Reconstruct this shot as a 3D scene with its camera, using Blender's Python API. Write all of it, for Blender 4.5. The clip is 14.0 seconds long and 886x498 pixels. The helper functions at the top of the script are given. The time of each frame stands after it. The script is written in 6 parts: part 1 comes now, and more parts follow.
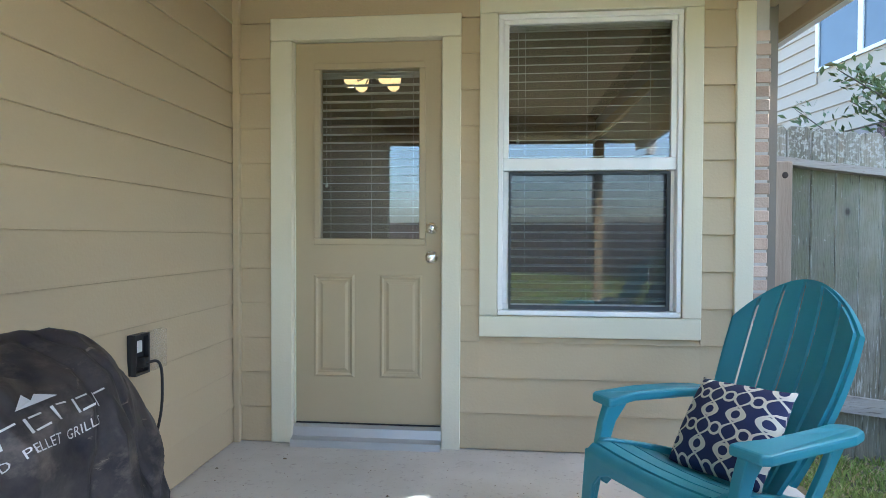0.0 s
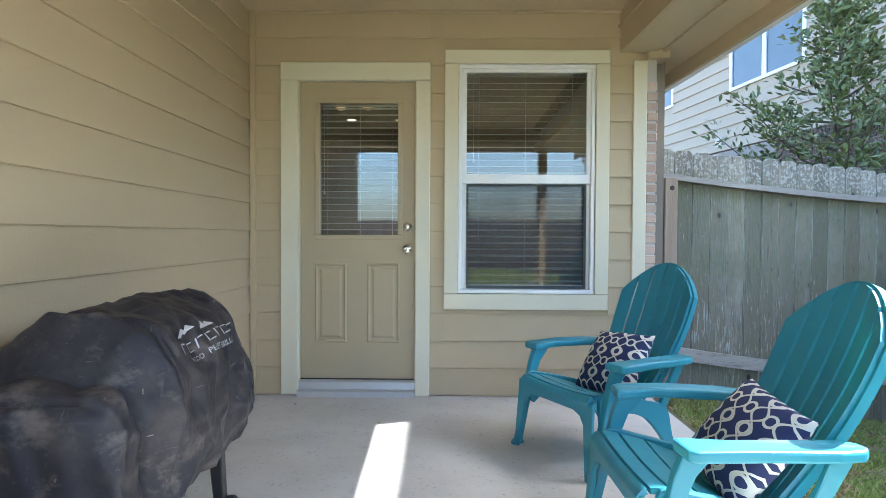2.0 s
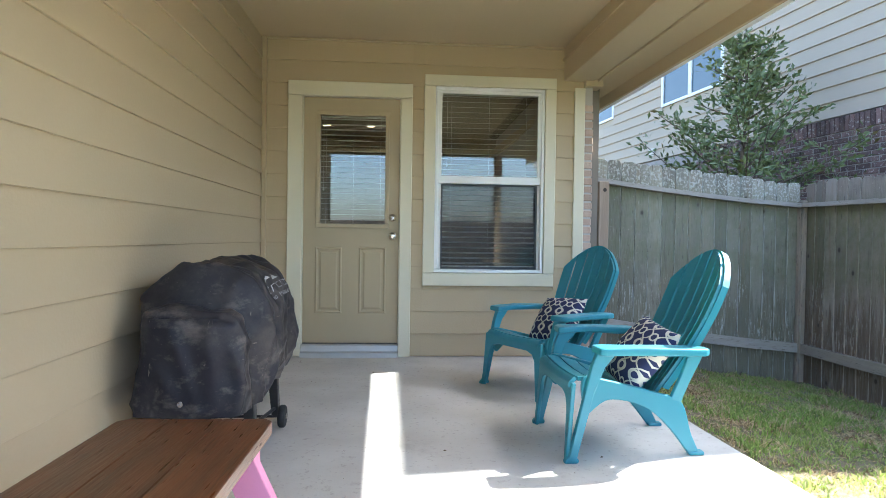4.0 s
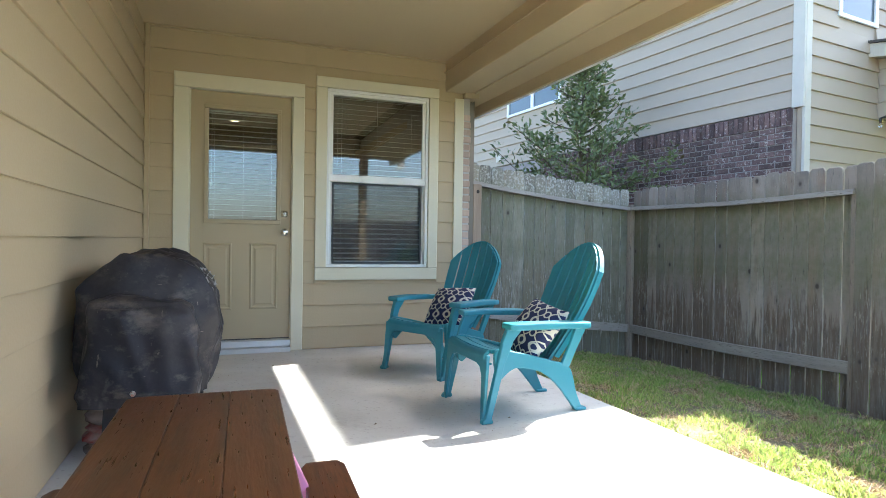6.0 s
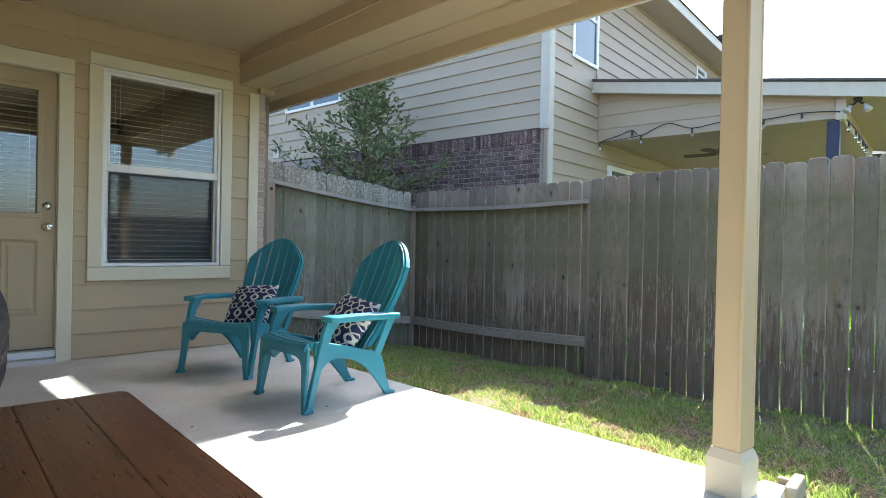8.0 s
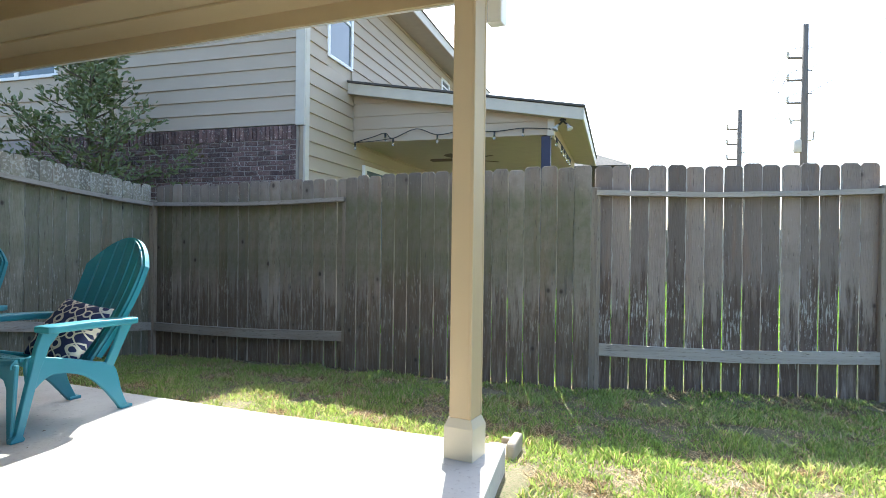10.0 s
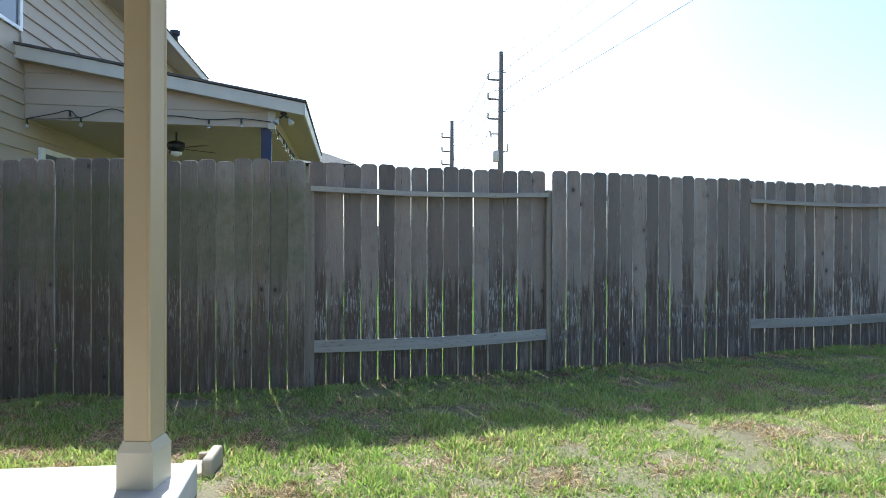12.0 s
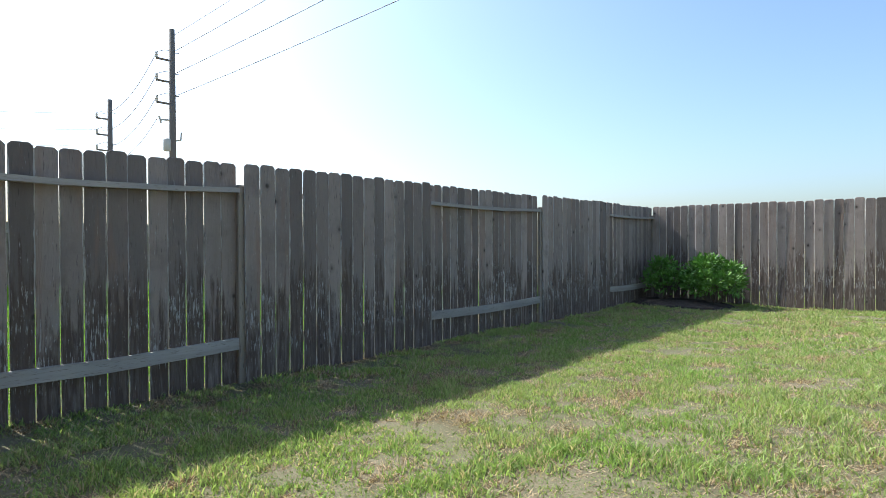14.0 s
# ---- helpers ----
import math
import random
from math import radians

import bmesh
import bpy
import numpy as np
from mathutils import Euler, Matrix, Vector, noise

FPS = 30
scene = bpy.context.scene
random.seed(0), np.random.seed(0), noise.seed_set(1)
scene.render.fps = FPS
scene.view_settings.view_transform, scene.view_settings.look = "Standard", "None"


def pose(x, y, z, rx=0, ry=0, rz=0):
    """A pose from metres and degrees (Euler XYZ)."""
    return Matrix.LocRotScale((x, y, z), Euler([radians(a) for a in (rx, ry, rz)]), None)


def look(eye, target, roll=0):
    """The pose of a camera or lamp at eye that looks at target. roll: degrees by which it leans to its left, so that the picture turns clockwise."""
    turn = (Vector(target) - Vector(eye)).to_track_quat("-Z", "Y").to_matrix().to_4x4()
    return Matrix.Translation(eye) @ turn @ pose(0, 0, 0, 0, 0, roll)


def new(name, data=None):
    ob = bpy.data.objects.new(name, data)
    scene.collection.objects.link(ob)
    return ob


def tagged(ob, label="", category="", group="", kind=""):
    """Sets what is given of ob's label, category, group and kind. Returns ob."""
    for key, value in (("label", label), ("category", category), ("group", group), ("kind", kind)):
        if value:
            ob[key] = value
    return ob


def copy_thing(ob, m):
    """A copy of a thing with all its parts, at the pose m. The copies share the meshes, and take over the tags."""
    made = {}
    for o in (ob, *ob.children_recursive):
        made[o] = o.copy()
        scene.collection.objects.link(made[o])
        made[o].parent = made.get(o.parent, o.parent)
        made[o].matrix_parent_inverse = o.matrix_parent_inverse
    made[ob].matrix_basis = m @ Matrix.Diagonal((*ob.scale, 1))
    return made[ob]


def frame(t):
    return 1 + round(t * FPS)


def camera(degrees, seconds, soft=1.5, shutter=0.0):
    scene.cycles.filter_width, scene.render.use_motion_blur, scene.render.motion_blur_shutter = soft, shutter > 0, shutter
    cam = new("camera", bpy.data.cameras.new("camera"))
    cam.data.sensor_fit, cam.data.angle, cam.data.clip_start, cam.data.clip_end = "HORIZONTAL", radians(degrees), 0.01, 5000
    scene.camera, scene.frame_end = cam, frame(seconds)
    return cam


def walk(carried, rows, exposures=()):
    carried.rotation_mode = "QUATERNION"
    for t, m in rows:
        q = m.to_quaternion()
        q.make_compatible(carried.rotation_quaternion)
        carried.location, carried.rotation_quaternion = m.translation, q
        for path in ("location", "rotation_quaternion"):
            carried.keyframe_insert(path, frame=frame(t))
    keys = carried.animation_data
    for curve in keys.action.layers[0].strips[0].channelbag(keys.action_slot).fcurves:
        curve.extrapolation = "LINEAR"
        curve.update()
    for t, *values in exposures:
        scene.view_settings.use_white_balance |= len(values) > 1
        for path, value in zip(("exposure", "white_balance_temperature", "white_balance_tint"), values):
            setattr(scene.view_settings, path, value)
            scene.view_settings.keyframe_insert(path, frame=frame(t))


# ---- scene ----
cam = camera(74.8, 14.0, soft=0.8)
PATH = [
    (0, (-0.22, 1.449, 1.082), (-0.405, 3.44, 1.045), 0.2),
    (0.5, (-0.245, 1.219, 1.088), (-0.373, 3.214, 1.04), 0.2),
    (1, (-0.239, 0.996, 1.088), (-0.327, 2.993, 1.037), 0.3),
    (1.5, (-0.265, 0.778, 1.092), (-0.309, 2.777, 1.044), 0.4),
    (2, (-0.264, 0.537, 1.074), (-0.291, 2.537, 1.029), 0.3),
    (2.5, (-0.268, 0.275, 1.04), (-0.261, 2.275, 1.001), 0.5),
    (5, (-0.714, -0.5, 0.931), (-0.348, 1.466, 0.905), 0.8),
    (5.5, (-0.828, -0.512, 0.918), (-0.294, 1.415, 0.894), 0.8),
    (6, (-0.957, -0.561, 0.923), (-0.275, 1.319, 0.899), 0.9),
    (6.5, (-1.072, -0.591, 0.933), (-0.233, 1.224, 0.913), 0.9),
    (7, (-1.215, -0.598, 0.932), (-0.194, 1.122, 0.911), 1.0),
    (9.5, (-1.33, -0.634, 0.891), (0.408, 0.355, 0.884), 0.9),
    (10, (-1.34, -0.666, 0.907), (0.491, 0.14, 0.897), 0.7),
    (10.5, (-1.335, -0.691, 0.907), (0.575, -0.099, 0.896), 0.6),
    (11, (-1.325, -0.729, 0.909), (0.639, -0.351, 0.898), 0.5),
    (11.5, (-1.279, -0.77, 0.89), (0.714, -0.603, 0.883), 0.2),
    (12, (-1.227, -0.79, 0.899), (0.771, -0.867, 0.888), 0.2),
    (12.5, (-1.155, -0.823, 0.901), (0.819, -1.142, 0.887), 0.0),
    (13, (-1.081, -0.829, 0.907), (0.832, -1.411, 0.891), -0.1),
    (13.5, (-1.006, -0.79, 0.901), (0.807, -1.635, 0.885), -0.1),
    (14, (-0.929, -0.754, 0.919), (0.75, -1.841, 0.9), -0.2),
]
walk(cam, [(t, look(eye, target, roll)) for t, eye, target, roll in PATH],
     [(0, 2.62, 5500, 6), (2.5, 2.63, 5600, 6), (5, 2.34, 5800, 6), (6, 2.34, 5850, 6), (6.5, 2.38, 5900, 6), (7, 2.12, 5900, 6), (9.5, 1.78, 5900, 6), (10, 1.70, 5900, 6), (10.5, 1.44, 5850, 6), (11, 1.38, 5800, 6), (11.5, 1.08, 5550, 6), (12, 1.0, 5450, 5), (12.5, 0.64, 5350, 5), (14, 0.64, 5750, 5)])

# ---- world, sun ----
SUN_AZ, SUN_EL = 19.3, 44.3
world = bpy.data.worlds.new("sky")
scene.world = world
world.use_nodes = True
wn = world.node_tree.nodes
sky = wn.new("ShaderNodeTexSky")
sky.sky_type = 'NISHITA'
sky.sun_disc = False
sky.sun_elevation = radians(SUN_EL)
sky.sun_rotation = radians(90.0 - SUN_AZ)
sky.air_density, sky.dust_density, sky.ozone_density = 1.0, 2.5, 1.3
wn["Background"].inputs["Strength"].default_value = 0.15
world.node_tree.links.new(sky.outputs["Color"], wn["Background"].inputs["Color"])
sun_data = bpy.data.lights.new("sun", 'SUN')
sun_data.energy, sun_data.angle, sun_data.color = 5.0, radians(0.53), (1.0, 0.95, 0.86)
sun = new("sun", sun_data)
sun_dir = Vector((math.cos(radians(SUN_AZ)) * math.cos(radians(SUN_EL)), math.sin(radians(SUN_AZ)) * math.cos(radians(SUN_EL)), math.sin(radians(SUN_EL))))
sun.matrix_world = look(sun_dir * 60, (0, 0, 0))

# ---- materials ----
def material(name, color, rough=0.6, metal=0.0, second=None, scale=6.0, amount=0.5, stretch=(1, 1, 1), bump=0.1, bump_scale=60.0,
             random_tint=0.0, fine=None, coat=0.0, spec=0.5):
    """A principled surface with a broad and a fine variation, a relief, and a tint that differs from object to object."""
    m = bpy.data.materials.new(name)
    m.use_nodes = True
    t = m.node_tree
    n, l = t.nodes, t.links
    b = n["Principled BSDF"]
    co = n.new("ShaderNodeTexCoord")
    mp = n.new("ShaderNodeMapping")
    mp.inputs["Scale"].default_value = stretch
    oi = n.new("ShaderNodeObjectInfo")
    shift = n.new("ShaderNodeVectorMath")
    shift.operation = 'MULTIPLY_ADD'
    shift.inputs[1].default_value = (1, 1, 1)
    sc = n.new("ShaderNodeVectorMath")
    sc.operation = 'SCALE'
    sc.inputs[0].default_value = (31.0, 17.0, 23.0)
    l.new(oi.outputs["Random"], sc.inputs["Scale"])
    l.new(co.outputs["Object"], mp.inputs["Vector"])
    l.new(mp.outputs["Vector"], shift.inputs[0])
    l.new(sc.outputs["Vector"], shift.inputs[2])
    big = n.new("ShaderNodeTexNoise")
    big.inputs["Scale"].default_value, big.inputs["Detail"].default_value = scale, 5.0
    l.new(shift.outputs["Vector"], big.inputs["Vector"])
    ramp = n.new("ShaderNodeValToRGB")
    ramp.color_ramp.elements[0].position, ramp.color_ramp.elements[1].position = 0.5 - amount / 2, 0.5 + amount / 2
    ramp.color_ramp.elements[0].color = (*color, 1)
    ramp.color_ramp.elements[1].color = (*(second or [c * 1.12 for c in color]), 1)
    l.new(big.outputs["Fac"], ramp.inputs["Fac"])
    small = n.new("ShaderNodeTexNoise")
    small.inputs["Scale"].default_value, small.inputs["Detail"].default_value = bump_scale, 6.0
    l.new(shift.outputs["Vector"], small.inputs["Vector"])
    out = ramp.outputs["Color"]
    if fine:
        r2 = n.new("ShaderNodeValToRGB")
        r2.color_ramp.elements[0].position, r2.color_ramp.elements[1].position = fine[1], fine[2]
        l.new(small.outputs["Fac"], r2.inputs["Fac"])
        mx = n.new("ShaderNodeMix")
        mx.data_type = 'RGBA'
        l.new(r2.outputs["Color"], mx.inputs["Factor"])
        l.new(out, mx.inputs["A"])
        mx.inputs["B"].default_value = (*fine[0], 1)
        out = mx.outputs["Result"]
    if random_tint:
        hsv = n.new("ShaderNodeHueSaturation")
        mr = n.new("ShaderNodeMapRange")
        mr.inputs["To Min"].default_value, mr.inputs["To Max"].default_value = 1 - random_tint, 1 + random_tint
        l.new(oi.outputs["Random"], mr.inputs["Value"])
        l.new(mr.outputs["Result"], hsv.inputs["Value"])
        l.new(out, hsv.inputs["Color"])
        out = hsv.outputs["Color"]
    l.new(out, b.inputs["Base Color"])
    rr = n.new("ShaderNodeMapRange")
    rr.inputs["To Min"].default_value, rr.inputs["To Max"].default_value = max(0.02, rough - 0.08), min(1.0, rough + 0.08)
    l.new(small.outputs["Fac"], rr.inputs["Value"])
    l.new(rr.outputs["Result"], b.inputs["Roughness"])
    b.inputs["Metallic"].default_value = metal
    b.inputs["Specular IOR Level"].default_value = spec
    b.inputs["Coat Weight"].default_value = coat
    if bump:
        bp = n.new("ShaderNodeBump")
        bp.inputs["Strength"].default_value, bp.inputs["Distance"].default_value = bump, 0.01
        l.new(small.outputs["Fac"], bp.inputs["Height"])
        l.new(bp.outputs["Normal"], b.inputs["Normal"])
    return m


def glass(name, tint=(0.9, 0.94, 0.93), rough=0.0):
    m = bpy.data.materials.new(name)
    m.use_nodes = True
    b = m.node_tree.nodes["Principled BSDF"]
    b.inputs["Base Color"].default_value = (*tint, 1)
    b.inputs["Roughness"].default_value = rough
    b.inputs["Transmission Weight"].default_value = 1.0
    b.inputs["IOR"].default_value = 1.78
    return m


def glow(name, color, strength):
    m = bpy.data.materials.new(name)
    m.use_nodes = True
    b = m.node_tree.nodes["Principled BSDF"]
    b.inputs["Base Color"].default_value = (*color, 1)
    b.inputs["Emission Color"].default_value = (*color, 1)
    b.inputs["Emission Strength"].default_value = strength
    return m


M_SIDING = material("tan siding paint", (0.47, 0.375, 0.235), 0.62, scale=1.6, amount=0.9, second=(0.50, 0.40, 0.255), stretch=(1, 1, 1), bump=0.12, bump_scale=70, random_tint=0.02)
M_TRIM = material("cream trim paint", (0.66, 0.62, 0.47), 0.5, scale=2.5, amount=0.8, second=(0.71, 0.665, 0.51), bump=0.10, bump_scale=90)
M_DOOR = material("tan door paint", (0.42, 0.345, 0.215), 0.42, scale=2.0, amount=0.9, second=(0.44, 0.36, 0.23), bump=0.03, bump_scale=120)
M_CEIL = material("tan ceiling paint", (0.47, 0.375, 0.235), 0.6, scale=1.2, amount=0.9, bump=0.04, bump_scale=80)
# Warmer than the ceiling tan: bounced light is put into this colour.
M_COLUMN = material("tan column paint with warm bounce", (0.52, 0.385, 0.215), 0.55, scale=1.2, amount=0.9, bump=0.05, bump_scale=80)
M_WHITE = material("white vinyl", (0.80, 0.80, 0.79), 0.35, scale=3, bump=0.02)
M_CONC = material("broom finished concrete", (0.46, 0.43, 0.38), 0.85, scale=2.3, amount=0.45, second=(0.60, 0.575, 0.53), bump=0.2, bump_scale=45, fine=((0.33, 0.30, 0.26), 0.60, 0.80))
M_BLOCK = material("worn tan concrete", (0.34, 0.285, 0.21), 0.9, scale=9, amount=0.5, second=(0.44, 0.38, 0.30), bump=0.3, bump_scale=60)
M_POST_TAN = material("newer tan post wood", (0.24, 0.165, 0.11), 0.85, scale=2.2, amount=0.6, second=(0.42, 0.32, 0.235), stretch=(7.0, 7.0, 0.5), bump=0.4, bump_scale=26)
M_FENCE_RED = material("reddish cedar", (0.13, 0.08, 0.055), 0.85, scale=2.2, amount=0.55, second=(0.26, 0.19, 0.14), stretch=(3.0, 3.0, 0.55), bump=0.4, bump_scale=34, random_tint=0.1)
M_KNOT = material("dark wood knot", (0.055, 0.04, 0.03), 0.9, bump=0.2)
M_TEAL = material("teal moulded plastic", (0.048, 0.240, 0.318), 0.40, scale=5, amount=0.9, second=(0.058, 0.266, 0.348), bump=0.03, bump_scale=220)
# thin plastic lets some green light through
teal_nodes, teal_links = M_TEAL.node_tree.nodes, M_TEAL.node_tree.links
teal_mix, teal_through = teal_nodes.new("ShaderNodeMixShader"), teal_nodes.new("ShaderNodeBsdfTranslucent")
teal_mix.inputs["Fac"].default_value = 0.17
teal_through.inputs["Color"].default_value = (0.03, 0.62, 0.42, 1)
teal_links.new(teal_nodes["Principled BSDF"].outputs["BSDF"], teal_mix.inputs[1])
teal_links.new(teal_through.outputs["BSDF"], teal_mix.inputs[2])
teal_links.new(teal_mix.outputs["Shader"], teal_nodes["Material Output"].inputs["Surface"])
M_GRILL = material("charcoal vinyl cover", (0.0135, 0.0135, 0.0195), 0.5, scale=3.2, amount=0.35, second=(0.034, 0.031, 0.036), bump=0.25, bump_scale=16, fine=((0.12, 0.105, 0.095), 0.64, 0.90), spec=0.28)
M_BLACK = material("black painted steel", (0.018, 0.018, 0.02), 0.42, bump=0.05)
M_RUBBER = material("black rubber", (0.02, 0.02, 0.02), 0.75, bump=0.1)
M_METAL = material("satin nickel", (0.72, 0.70, 0.66), 0.26, metal=1.0, bump=0.02)
M_ALU = material("aluminium threshold", (0.50, 0.50, 0.49), 0.5, metal=0.6, bump=0.03)
M_TABLE = material("stained red-brown pine", (0.062, 0.021, 0.0085), 0.30, scale=3.0, amount=0.6, second=(0.165, 0.054, 0.017), stretch=(7, 0.6, 7), bump=0.22, bump_scale=20, random_tint=0.22, coat=0.08)
M_PINK = material("pink paint", (0.78, 0.30, 0.46), 0.45, scale=4, bump=0.05)
M_SLAT = material("white blind slat", (0.74, 0.76, 0.72), 0.5, bump=0.0)
M_GLASS = glass("window glass")
M_SCREEN = material("dark insect screen", (0.05, 0.055, 0.06), 0.7, bump=0.1, bump_scale=300)
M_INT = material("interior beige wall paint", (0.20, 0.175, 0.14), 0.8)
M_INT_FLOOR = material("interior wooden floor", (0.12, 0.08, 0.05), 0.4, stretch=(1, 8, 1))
M_LAMP = glow("warm lamp glass", (1.0, 0.62, 0.25), 0.28)
M_DOWN = glow("downlight glow", (1.0, 0.75, 0.42), 0.9)
M_BRICK = material("house brick", (0.40, 0.27, 0.20), 0.85, scale=9, amount=0.7, second=(0.52, 0.41, 0.33), bump=0.4, bump_scale=90, random_tint=0.22)
M_NBRICK = material("dark red house brick", (0.080, 0.046, 0.042), 0.85, scale=11, amount=0.5, second=(0.19, 0.115, 0.10), bump=0.5, bump_scale=34, random_tint=0.45, fine=((0.42, 0.37, 0.33), 0.56, 0.70))
M_NMORTAR = material("dusky mortar", (0.27, 0.235, 0.215), 0.9, scale=7, second=(0.38, 0.34, 0.31), bump=0.3)
# The sky's reflection is partly put into this pale blue, part-metallic colour.
M_SKYGLASS = material("bright reflecting window glass", (0.50, 0.56, 0.62), 0.06, metal=0.75, scale=2.0, amount=0.9, bump=0.0)
M_LAMPGREY = material("dull grey lamp glass", (0.42, 0.42, 0.41), 0.3, bump=0.02)
M_MORTAR = material("grey mortar", (0.44, 0.41, 0.38), 0.9, bump=0.3)
M_NSIDE = material("pale greige siding", (0.430, 0.352, 0.262), 0.6, scale=1.5, amount=0.9, second=(0.465, 0.385, 0.29), bump=0.08, bump_scale=70)
M_NTRIM = material("pale house trim", (0.56, 0.52, 0.44), 0.55, bump=0.05)
M_NSOFF = material("tan soffit", (0.40, 0.345, 0.262), 0.6, bump=0.05)
M_SHINGLE = material("dark asphalt shingles", (0.07, 0.065, 0.06), 0.95, scale=12, second=(0.12, 0.11, 0.10), bump=0.5, bump_scale=50)
M_NGLASS = material("dark window glass with screen", (0.10, 0.13, 0.155), 0.12, scale=3, bump=0.0, spec=0.8)
M_NAVYPOST = material("navy painted post", (0.03, 0.035, 0.075), 0.6)
# Pole tone lightened: distance haze is put into the base colour.
M_POLE = material("weathered utility pole wood", (0.180, 0.153, 0.126), 0.9, stretch=(6, 6, 0.6), bump=0.3)
M_WIRE = material("dark wire", (0.03, 0.03, 0.03), 0.6, bump=0)
M_BULB = glass("clear bulb glass", (0.95, 0.95, 0.92))
M_LEAF = material("glossy shrub leaf", (0.085, 0.125, 0.04), 0.42, scale=14, amount=0.7, second=(0.20, 0.225, 0.085), bump=0.05, bump_scale=40)
M_LEAF_NEW = material("bronze young leaf", (0.14, 0.085, 0.03), 0.4, scale=14, second=(0.11, 0.14, 0.04), bump=0.05)
M_BUSH = material("bright green bush leaf", (0.075, 0.18, 0.018), 0.45, scale=10, amount=0.6, second=(0.165, 0.32, 0.04), bump=0.05)
M_BARK = material("grey brown bark", (0.12, 0.09, 0.065), 0.9, stretch=(4, 4, 0.7), bump=0.5)
M_SOIL = material("dry lawn soil and thatch", (0.135, 0.120, 0.055), 0.95, scale=2.0, amount=0.4, second=(0.24, 0.185, 0.115), bump=0.8, bump_scale=90, fine=((0.07, 0.10, 0.02), 0.50, 0.70))
M_RED = material("red plastic bag", (0.40, 0.028, 0.02), 0.35, scale=14, amount=0.25, second=(0.52, 0.38, 0.34), bump=0.5, bump_scale=22)
M_BAGCLEAR = material("clear crumpled plastic", (0.30, 0.24, 0.20), 0.18, scale=12, amount=0.4, second=(0.50, 0.44, 0.40), bump=0.7, bump_scale=24)
M_DIRT = material("bare soil", (0.14, 0.105, 0.07), 0.95, scale=9, second=(0.22, 0.17, 0.12), bump=0.8)
M_MULCH = material("dark bark mulch", (0.022, 0.016, 0.012), 0.95, scale=14, second=(0.06, 0.042, 0.03), bump=0.8, bump_scale=60)
M_LOGO = material("pale grey print", (0.44, 0.44, 0.45), 0.6, bump=0.1)
M_CLEARCOVER = bpy.data.materials.new("clear outlet cover")
M_CLEARCOVER.use_nodes = True
clear_nodes, clear_links = M_CLEARCOVER.node_tree.nodes, M_CLEARCOVER.node_tree.links
clear_nodes["Principled BSDF"].inputs["Base Color"].default_value = (0.62, 0.58, 0.50, 1)
clear_nodes["Principled BSDF"].inputs["Roughness"].default_value = 0.25
clear_mix, clear_open = clear_nodes.new("ShaderNodeMixShader"), clear_nodes.new("ShaderNodeBsdfTransparent")
clear_mix.inputs["Fac"].default_value = 0.14
clear_links.new(clear_open.outputs["BSDF"], clear_mix.inputs[1])
clear_links.new(clear_nodes["Principled BSDF"].outputs["BSDF"], clear_mix.inputs[2])
clear_links.new(clear_mix.outputs["Shader"], clear_nodes["Material Output"].inputs["Surface"])


